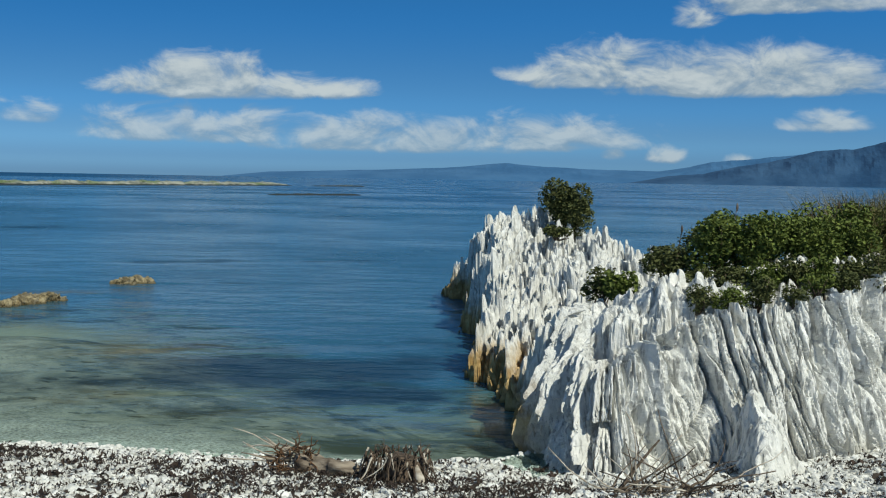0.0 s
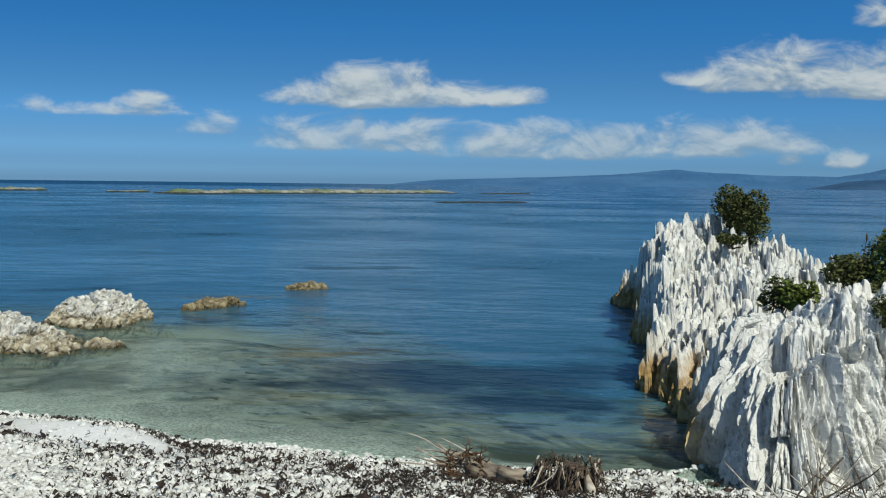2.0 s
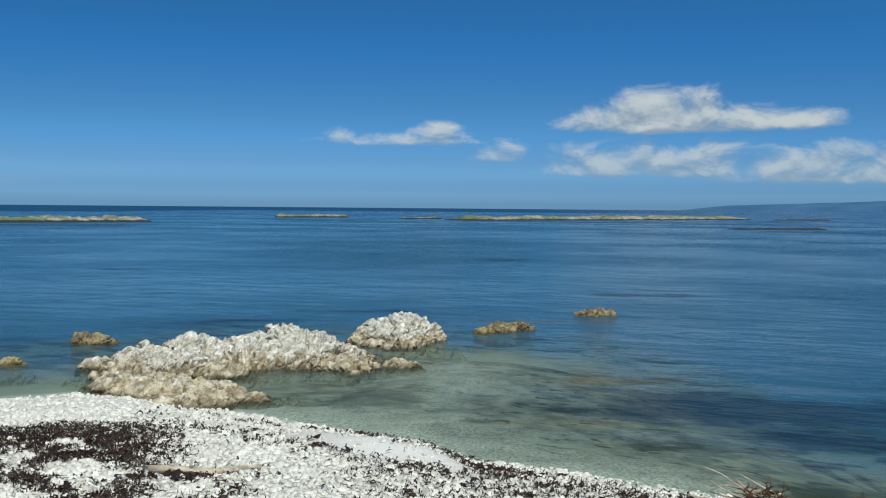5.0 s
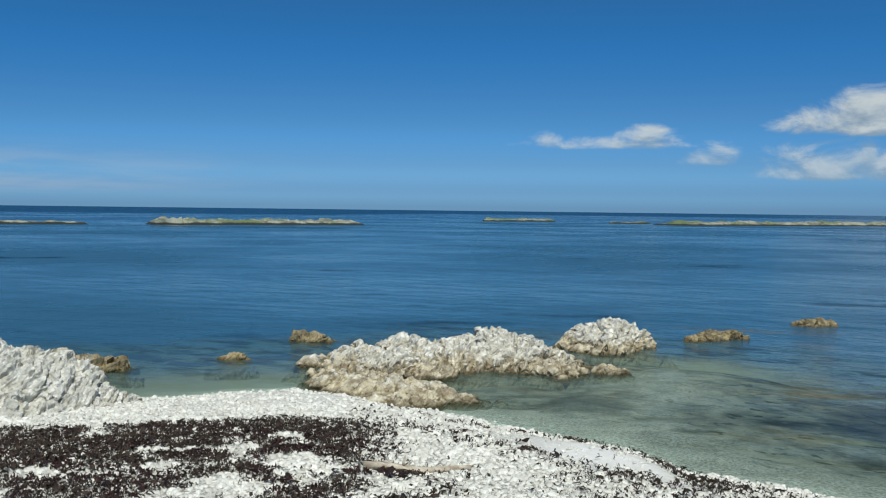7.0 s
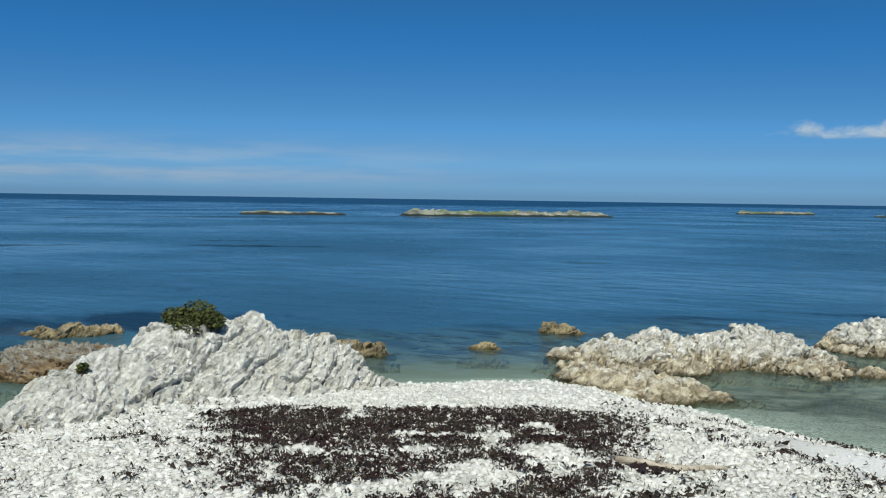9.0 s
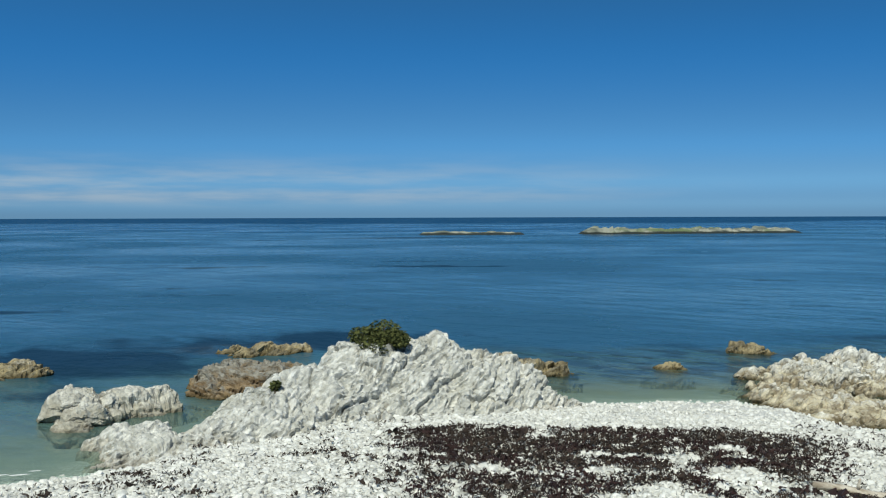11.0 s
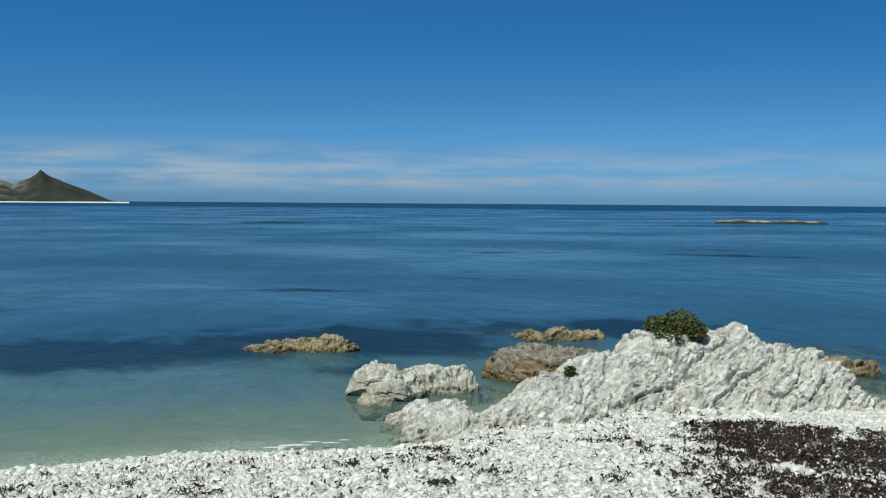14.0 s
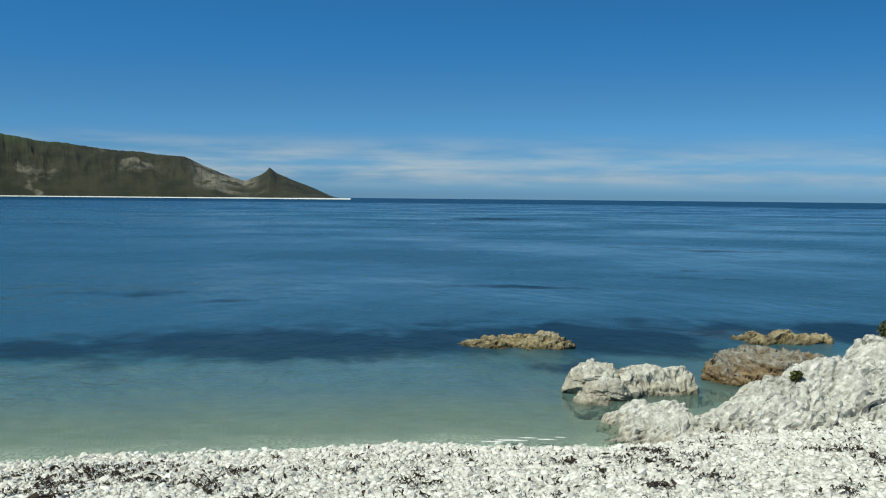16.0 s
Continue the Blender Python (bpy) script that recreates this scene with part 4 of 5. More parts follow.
def boulder(centre, radii, turn_, mat, seed, label, under=0.2):
    """A domed boulder of onion-like shells, its near face broken away and overhanging. under: how far out the broken face stands."""
    u, v = np.meshgrid(np.linspace(0, 2 * np.pi, 200, endpoint=False), np.linspace(-0.9, np.pi / 2, 90))
    x, y, z = np.cos(v) * np.cos(u), np.cos(v) * np.sin(u), np.sin(v)
    lump = 1 + 0.17 * fbm(x * 1.5 + seed, y * 1.5, z * 1.5, 3)
    c, s = math.cos(radians(turn_)), math.sin(radians(turn_))
    px, py, pz = x * lump * radii[0], y * lump * radii[1], z * lump * radii[2]
    px, py = px * c - py * s, px * s + py * c
    away = np.hypot(*centre[:2])
    nx, ny, nz = -centre[0] / away * 0.8, -centre[1] / away * 0.8, -0.6
    reach = np.maximum(px * nx + py * ny + pz * nz - under * min(radii[:2]) + 0.05 * fbm(px * 4, py * 4, pz * 4 + seed, 3), 0)
    px, py, pz = px - nx * reach, py - ny * reach, pz - nz * reach * 0.6
    shell = np.sqrt((px / radii[0]) ** 2 + (py / radii[1]) ** 2 + (pz / radii[2]) ** 2) + 0.05 * grad_noise(px * 4, py * 4, pz * 4 + seed)
    cut = smoothstep(0.0, 0.06, reach)
    rim = 0.035 * ridged(shell * 5.0, px * 0.7, py * 0.7 + seed, 3) * cut
    v1, g1 = cells((px * c + py * s) / 0.22 + seed, (py * c - px * s + 0.6 * pz) / 0.12 + 0.4 * grad_noise(px * 3, py * 3, pz * 3), 7)
    crust = (0.05 * (v1 - 0.5 - 0.7 * np.exp(-g1 * 12)) + 0.035 * (ridged(px * 3, py * 3, pz * 12 + seed, 3) - 0.4) + 0.02 * fbm(px * 16, py * 16, pz * 20 + seed, 3)) * (1 - 0.5 * cut)
    px, py, pz = px + nx * rim + x * crust, py + ny * rim + y * crust, pz + nz * rim + z * crust
    verts = np.stack([centre[0] + px, centre[1] + py, centre[2] + pz], -1).reshape(-1, 3)
    rows_, cols = u.shape
    i = np.arange(rows_ - 1)[:, None] * cols + np.arange(cols)[None]
    k = np.arange(rows_ - 1)[:, None] * cols + (np.arange(cols)[None] + 1) % cols
    faces = np.stack([i, k, k + cols, i + cols], -1).reshape(-1, 4)
    return thing("shore_rock", mesh_from("shore_rock", verts, faces, mat), label, "rock", group="rocks along the shore")


boulder((-15.8, 4.35, 0.0), (0.42, 0.6, 0.42), 76, grey_stone, 2.0, "domed limestone boulder with a bright rim in the shallows", 0.25)
boulder((-15.3, 4.4, -0.02), (0.34, 0.44, 0.31), 76, grey_stone, 5.0, "smaller domed boulder nested against a larger one", 0.2)
boulder((-15.1, 4.15, -0.1), (0.3, 0.5, 0.19), 84, grey_stone, 6.0, "low broken rim of rock below the domed boulders", 0.6)

# ---- far things ----
def islet(az0, az1, d0, d1, height, seed):
    """A long low reef far out, along a line between two bearings."""
    a, b = np.array(polar(az0, d0)), np.array(polar(az1, d1))
    length = np.linalg.norm(b - a)
    u, v = (b - a) / length, np.array([-(b - a)[1], (b - a)[0]]) / length
    s, t = np.meshgrid(np.linspace(-0.03, 1.03, max(24, int(length / 0.3))), np.linspace(-1, 1, 19))
    wide = min(6.0, length * 0.12)
    along_ = s * length
    ends = smoothstep(-0.03, 0.05, s) * smoothstep(1.03, 0.95, s)
    block, gap = cells(along_ / 1.6 + 0.3 * t, t * 3.0, int(seed) * 3)
    rug = 0.6 + 0.35 * (block - 0.4) - 0.3 * np.exp(-gap * 8) + 0.35 * fbm(along_ * 0.1, t * 1.5, seed, 3) + 0.2 * fbm(along_ * 0.9, t * 5, seed, 2)
    z = -0.3 + (height * rug + 0.3) * np.clip(1.35 * (1 - t * t), 0, 1) ** 0.45 * ends
    p = a + s[..., None] * (b - a) + (t * wide)[..., None] * v
    return mesh_from("offshore_reef", np.concatenate([p, z[..., None]], -1).reshape(-1, 3), grid_faces(*s.shape), island_stone)


for az0, az1, d0, d1, high, seed in ((57.5, 52.0, 172, 174, 0.6, 1), (49.0, 38.7, 178, 196, 1.15, 2), (49.0, 47.4, 175, 176, 1.35, 8), (32.0, 28.6, 285, 300, 0.95, 3), (25.6, 23.6, 270, 275, 0.7, 4), (22.8, 8.5, 250, 340, 1.2, 5), (9.0, 4.4, 165, 175, 0.25, 6), (6.6, 4.3, 330, 345, 0.4, 7)):
    thing("offshore_reef", islet(az0, az1, d0, d1, high, seed), "long low pale reef far out on the water", "reef", group="offshore reefs")


def ridge(name, profile, distance, deep, mat, step, wrinkle, seed):
    """A far range: crest heights along a line of bearings, with spurs running down to the water."""
    azs = np.arange(profile[0][0], profile[-1][0], step)
    tops = np.interp(azs, [p[0] for p in profile], [p[1] for p in profile])
    tops = tops * (1 + 0.04 * fbm(azs * wrinkle * 0.9, 0.0, seed, 5, 0.6))
    a, t = np.meshgrid(azs, np.linspace(0, 1, 26))
    top = np.broadcast_to(tops, a.shape)
    d = distance + t * deep
    x, y = -np.sin(np.radians(a)) * d, np.cos(np.radians(a)) * d
    rise = np.where(t < 0.55, (t / 0.55) ** 0.75, 1 - 0.6 * (t - 0.55) / 0.45)
    gully = ridged(a * wrinkle, t * 1.3, seed, 4)
    z = -2 + (top + 2) * rise * (1 + 0.13 * (gully - 0.7) * np.sin(np.pi * np.clip(t / 0.55, 0, 1)))
    return mesh_from(name, np.stack([x, y, z], -1).reshape(-1, 3), grid_faces(*a.shape), mat)


HILLS = [(-60, 160), (-40, 150), (-30, 140), (-24, 150), (-22, 130), (-20, 122), (-18, 119), (-15.5, 98), (-13.6, 84), (-12.5, 62), (-11, 46), (-8.5, 48), (-7, 50), (-5.2, 56), (-3.3, 71), (-1.5, 58), (0, 47), (3, 36), (6, 28), (9, 20), (11.5, 0)]
hills = thing("mountain_range", ridge("mountain_range", HILLS, 3900, 600, far_hills, 0.12, 0.35, 2.0), "blue mountain range along the far coast, haze painted into its colour", "mountains", kind="structure")
NEAR_HILLS = [(-60, 175), (-40, 180), (-30, 165), (-24, 160), (-22, 148), (-20.3, 118), (-18.6, 112), (-17.0, 84), (-15.0, 62), (-13.2, 34), (-11.5, 26), (-10.0, 6), (-9.4, 0)]
thing("foothills", ridge("foothills", NEAR_HILLS, 3500, 380, near_hills, 0.12, 0.6, 9.0), "darker blue foothills before the far range, haze painted into their colour", "mountains", kind="structure")
HEAD = [(a_ + 0.8, h_) for a_, h_ in ((86.8, 0), (87.5, 5), (88.3, 14), (89.3, 23), (90.2, 33), (90.55, 40), (90.75, 34), (91.0, 30), (91.8, 22), (92.8, 30), (94.2, 44), (94.8, 51), (98.5, 58), (101, 66), (103.5, 73), (110, 85), (125, 80))]
head = thing("headland", ridge("headland", HEAD, 1250, 260, bluff, 0.08, 0.6, 5.0), "scrub-covered dark headland with pale scree scars above the sea", "headland", kind="structure")
strand_poly = []
sa = np.linspace(87.2, 125, 120)
for j, extra in enumerate((-14, 12)):
    sd = 1250 + extra
    strand_poly.append(np.stack([-np.sin(np.radians(sa)) * sd, np.cos(np.radians(sa)) * sd, np.full_like(sa, 0.2 + 1.3 * j)], -1))
thing("strand", mesh_from("strand", np.concatenate(strand_poly), grid_faces(2, 120), foam_white), "pale strand along the foot of the headland", "beach", kind="structure")


# ---- wood ----
def tube(points, radii, sides=7, twist=0.0):
    """Verts and quads of a crooked tapering limb, closed at both ends."""
    p = np.asarray(points, float)
    way_ = np.gradient(p, axis=0)
    way_ /= np.linalg.norm(way_, axis=1)[:, None] + 1e-9
    ref = np.array([0.3, 0.2, 1.0]) if abs(way_[0][2]) < 0.8 else np.array([1.0, 0.3, 0.1])
    side = np.cross(way_, ref)
    side /= np.linalg.norm(side, axis=1)[:, None]
    up = np.cross(side, way_)
    ang = np.linspace(0, 2 * np.pi, sides, endpoint=False)[None, :, None] + twist
    r = np.asarray(radii, float)[:, None, None] * (1 + 0.18 * np.sin(3 * ang + np.arange(len(p))[:, None, None] * 0.7))
    ring = p[:, None] + r * (np.cos(ang) * side[:, None] + np.sin(ang) * up[:, None])
    v = np.concatenate([ring.reshape(-1, 3), p[:1], p[-1:]])
    f, k = [], len(p)
    for i in range(k - 1):
        for j in range(sides):
            a, b_ = i * sides + j, i * sides + (j + 1) % sides
            f.append((a, b_, b_ + sides, a + sides))
    for j in range(sides):
        f.append((j, k * sides, k * sides, (j + 1) % sides))
        f.append(((k - 1) * sides + (j + 1) % sides, k * sides + 1, k * sides + 1, (k - 1) * sides + j))
    return v, f


def joined(name, pieces, mat, smooth=True):
    """One mesh out of several (verts, faces); doubled corners become triangles."""
    bm = bmesh.new()
    for v, f in pieces:
        made = [bm.verts.new(c) for c in v]
        for face in f:
            corners = list(dict.fromkeys(face))
            bm.faces.new([made[i] for i in corners]).smooth = smooth
    me = bpy.data.meshes.new(name)
    bm.to_mesh(me)
    bm.free()
    me.materials.append(mat)
    return me


rng = np.random.RandomState(5)


def crooked(start, way_, length, bend, steps=6):
    p, w = [np.asarray(start, float)], np.asarray(way_, float)
    for _ in range(steps):
        w = w + rng.normal(0, bend, 3)
        w = w / np.linalg.norm(w)
        p.append(p[-1] + w * length / steps)
    return p


def on_ground(x, y, up=0.0):
    return float(ground_height(np.array([x]), np.array([y]))[0]) + up


# splintered log with its torn roots
log = thing("driftwood_log", None, "grey driftwood log with a brown root tangle and pale splinters", "driftwood", group="driftwood on the beach")
a, b = np.array((-1.3, 10.15, on_ground(-1.3, 10.15, 0.08))), np.array((-0.72, 9.85, on_ground(-0.72, 9.85, 0.05)))
axis = (b - a) / np.linalg.norm(b - a)
rings = np.linspace(0, 1, 15)
bend_ = rng.normal(0, 0.009, (15, 3))
part("trunk", joined("trunk", [tube([a + (b - a) * s + o for s, o in zip(rings, bend_)], np.interp(rings, (0, 0.1, 0.5, 0.9, 1), (0.05, 0.085, 0.09, 0.075, 0.04)) * rng.uniform(0.85, 1.12, 15), 18)], driftwood_grey), log, "weathered grey trunk")
for i in range(16):
    s = a + np.array((rng.uniform(-0.1, 0.2), rng.normal(0, 0.07), rng.uniform(0.0, 0.1)))
    w = np.array((-1.0, rng.normal(0.3, 0.25), rng.uniform(-0.12, 0.2)))
    r0 = rng.uniform(0.008, 0.026)
    part("splinter", joined("splinter", [tube(crooked(s, w, rng.uniform(0.25, 0.62), 0.12), np.linspace(r0, 0.004, 7), 5)], driftwood_pale if i % 3 else driftwood_grey), log)
for i in range(90):
    t = rng.uniform(0, 2 * np.pi)
    s = a + np.array((0.0 + 0.16 * math.cos(t), -0.08 + rng.normal(0, 0.05), 0.03 + 0.11 * math.sin(t)))
    w = np.array((rng.normal(0, 0.9), rng.normal(-0.3, 0.5), rng.normal(0.1, 0.6)))
    part("root", joined("root", [tube(crooked(s, w, rng.uniform(0.10, 0.22), 0.5), np.linspace(rng.uniform(0.005, 0.012), 0.003, 7), 5)], root_brown), log, "rusty brown root")

# upright root stump
stump = thing("driftwood_stump", None, "dark fibrous root stump standing upright on the shingle", "driftwood", group="driftwood on the beach")
sx, sy = -0.36, 9.72
sz = on_ground(sx, sy, -0.03)
core = []
for i, h in enumerate(np.linspace(0, 0.27, 6)):
    core.append((sx + 0.01 * i, sy, sz + h))
part("core", joined("core", [tube(core, [0.19, 0.18, 0.17, 0.16, 0.13, 0.08], 14)], driftwood_brown), stump, "rotten brown heartwood")
for i in range(120):
    t = rng.uniform(0, 2 * np.pi)
    r = 0.205 + rng.uniform(0, 0.04)
    s = (sx + r * 1.15 * math.cos(t), sy + 0.8 * r * math.sin(t), sz + rng.uniform(0.18, 0.33))
    w = (0.12 * math.cos(t) + rng.normal(0, 0.12), 0.12 * math.sin(t), -1.0)
    pale_one = i % 5 == 0
    part("root", joined("root", [tube(crooked(s, w, rng.uniform(0.2, 0.36), 0.22), np.linspace(rng.uniform(0.006, 0.012), 0.004, 7), 5)], driftwood_pale if pale_one else driftwood_brown), stump)
for i in range(40):
    t = rng.uniform(0, 2 * np.pi)
    s = (sx + 0.2 * math.cos(t), sy + 0.16 * math.sin(t), sz + 0.26)
    w = (0.9 * math.cos(t) + rng.normal(0, 0.3), 0.5 * math.sin(t), rng.uniform(-0.1, 0.6))
    part("rootlet", joined("rootlet", [tube(crooked(s, w, rng.uniform(0.08, 0.2), 0.5), np.linspace(0.006, 0.002, 7), 4)], driftwood_brown), stump)
part("slab", joined("slab", [tube([(sx + 0.2, sy - 0.17, sz + 0.02), (sx + 0.19, sy - 0.17, sz + 0.12), (sx + 0.16, sy - 0.15, sz + 0.22)], [0.055, 0.05, 0.02], 5)], driftwood_pale), stump, "pale split slab of wood")

# heap of dead branches in front of the cliff
heap = thing("branch_heap", None, "tangled heap of dead grey branches in front of the cliff", "driftwood", group="driftwood on the beach")
for i in range(64):
    x0, y0 = rng.uniform(1.3, 2.2), rng.uniform(8.6, 9.5)
    w = (rng.normal(0.25, 0.8), rng.normal(0, 0.4), rng.uniform(0.02, 0.45))
    r = rng.uniform(0.005, 0.012)
    part("branch", joined("branch", [tube(crooked((x0, y0, on_ground(x0, y0, 0.02)), w, rng.uniform(0.3, 0.8), 0.16), np.linspace(r, r * 0.35, 7), 5)], bark if i % 3 else driftwood_pale), heap)
part("branch", joined("branch", [tube(crooked((1.45, 9.25, on_ground(1.45, 9.25)), (0.75, 0.2, 0.7), 0.62, 0.06), np.linspace(0.02, 0.008, 7), 6)], bark), heap)

# long bleached pole lying on the weed
pole = thing("driftwood_pole", None, "long smooth bleached driftwood pole lying on the shingle", "driftwood", group="driftwood on the beach")
ends = np.linspace((-6.55, 8.36), (-5.69, 8.9), 9)
part("trunk", joined("trunk", [tube([(x, y, on_ground(x, y, 0.05) + 0.012 * math.sin(i)) for i, (x, y) in enumerate(ends)], np.linspace(0.038, 0.022, 9), 10)], driftwood_pale), pole)
part("stub", joined("stub", [tube(crooked((ends[3][0], ends[3][1], on_ground(*ends[3], 0.08)), (0.2, -0.1, 1), 0.1, 0.1, 3), [0.018, 0.015, 0.012, 0.008], 6)], driftwood_pale), pole)


# ---- shrubs and grass ----
def leaves(name, centres, size, mat, flat=0.3, seed=1, longish=1.7):
    """One mesh of many small folded leaves, each four triangles."""
    r = np.random.RandomState(seed)
    k = len(centres)
    u = r.normal(size=(k, 3))
    u[:, 2] *= 0.6
    u /= np.linalg.norm(u, axis=1)[:, None]
    nrm = r.normal(size=(k, 3)) * (1 - flat) + np.array((0.2, -0.3, 1.0)) * flat * 2
    v = np.cross(nrm, u)
    v /= np.linalg.norm(v, axis=1)[:, None] + 1e-9
    w = np.cross(u, v)
    s = size * r.uniform(0.6, 1.3, (k, 1))
    pts = np.stack([centres - u * s * longish / 2, centres + v * s * 0.5 + w * s * 0.12, centres + u * s * longish / 2, centres - v * s * 0.5 + w * s * 0.12, centres - w * s * 0.05], 1)
    base = np.arange(k)[:, None, None] * 5
    tri = np.array([(0, 4, 1), (1, 4, 2), (2, 4, 3), (3, 4, 0)])[None] + base
    return mesh_from(name, pts.reshape(-1, 3), tri.reshape(-1, 3), mat)


def shrub(x, y, z, wide, deep, high, count, leaf, mat, label, seed, category="shrub", group="shrubs on the rocks", knobs=9):
    r = np.random.RandomState(seed)
    ob = thing("shrub", None, label, category, group)
    hubs = []
    for i in range(knobs):
        t, q = r.uniform(0, 2 * np.pi), math.sqrt(r.uniform(0, 1)) * 0.62
        lift = r.uniform(0.25, 0.78) * (1 - 0.35 * q)
        hubs.append((x + wide / 2 * q * math.cos(t), y + deep / 2 * q * math.sin(t), z + high * lift))
    hubs = np.array(hubs)
    rad = np.array((wide / 2, deep / 2, high / 2)) * 0.5
    pick = r.randint(0, knobs, count)
    ball = r.normal(size=(count, 3))
    ball /= np.linalg.norm(ball, axis=1)[:, None]
    ball *= (0.55 + 0.55 * r.uniform(0, 1, (count, 1)) ** 0.6) * r.uniform(0.75, 1.25, (knobs, 1))[pick]
    c = hubs[pick] + ball * rad
    c = c[c[:, 2] > z - 0.12 * high]
    stems = []
    for h in hubs:
        s = np.array((x + r.normal(0, 0.04), y + r.normal(0, 0.04), z - 0.05))
        mid = (s + h) / 2 + r.normal(0, 0.04, 3)
        stems.append(tube([s, (s + mid) / 2, mid, (mid + h) / 2, h, h + (h - mid) * 0.5], np.linspace(0.016, 0.004, 6) * (0.6 + wide * 0.6), 5))
    part("stems", joined("stems", stems, bark), ob, "thin brown woody stems")
    part("crown", leaves("crown", c, leaf, mat, 0.3, seed), ob, "dense small leaves")
    return ob


GREEN, DARK = "low green coastal shrub with small leaves on the cliff top", "dark green rounded shrub growing on the rock"
for i, (x, y, z, wide, deep, high, count, leaf, mat) in enumerate((
    (2.62, 13.3, 1.72, 0.75, 0.7, 0.55, 1500, 0.04, leaf_dark),
    (3.15, 13.1, 1.78, 0.8, 0.8, 0.82, 2400, 0.042, leaf_green),
    (3.65, 13.0, 1.8, 0.85, 0.8, 0.8, 2600, 0.042, leaf_green),
    (4.2, 13.2, 1.85, 0.85, 0.8, 0.78, 2600, 0.042, leaf_green),
    (4.75, 13.35, 1.9, 0.85, 0.8, 0.76, 2200, 0.042, leaf_green),
    (5.4, 13.7, 1.95, 0.9, 0.9, 0.78, 2000, 0.042, leaf_dark),
    (3.5, 13.9, 1.75, 1.2, 0.9, 0.75, 2200, 0.042, leaf_dark),
    (4.6, 14.2, 1.8, 1.3, 0.9, 0.8, 2200, 0.042, leaf_dark),
    (3.12, 12.45, 1.62, 0.55, 0.4, 0.36, 900, 0.038, leaf_dark),
    (3.75, 12.4, 1.7, 0.5, 0.4, 0.34, 800, 0.038, leaf_dark),
    (4.45, 12.55, 1.75, 0.45, 0.35, 0.32, 600, 0.038, leaf_dark),
    (2.75, 12.6, 1.6, 0.4, 0.35, 0.34, 600, 0.038, leaf_dark),
    (3.42, 12.3, 1.62, 0.45, 0.4, 0.36, 700, 0.038, leaf_green),
    (4.05, 12.45, 1.72, 0.45, 0.4, 0.36, 700, 0.038, leaf_green),
    (5.0, 12.9, 1.85, 0.5, 0.4, 0.3, 600, 0.038, leaf_dark),
    (5.35, 13.0, 1.85, 0.45, 0.4, 0.26, 500, 0.038, leaf_dark),
)):
    y = y - 0.3
    shrub(x, y, z, wide, deep, high, int(count * 1.9), leaf * 0.72, mat, GREEN if mat is leaf_green else DARK, 100 + i)
brink = np.random.RandomState(44)
for i, x in enumerate((2.62, 2.95, 3.22, 3.6, 3.95, 4.2, 4.62, 5.0, 5.4)):
    y = float(np.interp(x, [p[0] for p in FRONT[4:]], [p[1] for p in FRONT[4:]])) + brink.uniform(0.55, 0.85)
    z = float(crest(np.array([x]), np.array([y]), CLIFF_TOPS)[0]) - 0.12
    shrub(x, y, z, brink.uniform(0.28, 0.5), 0.35, brink.uniform(0.24, 0.42), int(brink.uniform(700, 1300)), 0.023, leaf_green if i % 3 == 1 else leaf_dark, "low scrub hanging over the brink of the cliff", 140 + i, knobs=6)
shrub(2.2, 14.0, 1.3, 0.5, 0.5, 0.45, 1000, 0.04, leaf_green, "small bright green shrub in the saddle of the cliff", 120)
shrub(2.05, 14.5, 1.25, 0.5, 0.5, 0.5, 700, 0.04, leaf_dark, "dark scrubby shrub in the saddle of the cliff", 121)
shrub(2.55, 22.5, 1.75, 1.15, 1.0, 1.28, 7500, 0.042, leaf_dark, "lone rounded dark green shrub on top of the promontory", 122, knobs=12)
shrub(2.2, 21.6, 1.7, 0.6, 0.6, 0.3, 700, 0.045, leaf_dark, "low dark scrub at the crest of the promontory", 123)
shrub(-13.72, 8.1, 0.82, 1.15, 0.7, 0.58, 5200, 0.031, leaf_dark, "low green bush on the top of the white mound", 124)
shrub(-13.19, 6.22, 0.55, 0.22, 0.2, 0.17, 220, 0.035, leaf_dark, "small tuft growing out of the white mound", 125, knobs=4)


def blades(name, x, y, z, length, mat, seed):
    """Thin bent grass blades, two quads each."""
    r = np.random.RandomState(seed)
    k = len(x)
    base = np.stack([x, y, z], -1)
    lean_ = r.normal(0, 0.28, (k, 3))
    lean_[:, 2] = 1
    h = length * r.uniform(0.5, 1.2, (k, 1))
    t = r.uniform(0, np.pi, k)
    side = np.stack([np.cos(t), np.sin(t), 0 * t], -1) * 0.005
    mid, tip = base + lean_ * h * 0.55, base + lean_ * h + np.stack([lean_[:, 0], lean_[:, 1], 0 * t], -1) * h * 0.5
    pts = np.stack([base - side, base + side, mid + side * 0.8, mid - side * 0.8, tip + side * 0.2, tip - side * 0.2], 1)
    q = np.array([(0, 1, 2, 3), (3, 2, 4, 5)])[None] + np.arange(k)[:, None, None] * 6
    return mesh_from(name, pts.reshape(-1, 3), q.reshape(-1, 4), mat)


k = 4200
tx, ty = rng.uniform(4.7, 7.2, k), rng.uniform(13.0, 15.0, k)
thing("grass", blades("grass", tx, ty, np.full(k, 1.95) + 0.05 * (tx - 4), 0.62, grass_dry, 3), "dry brown and green grass on the cliff top", "grass", kind="stuff")

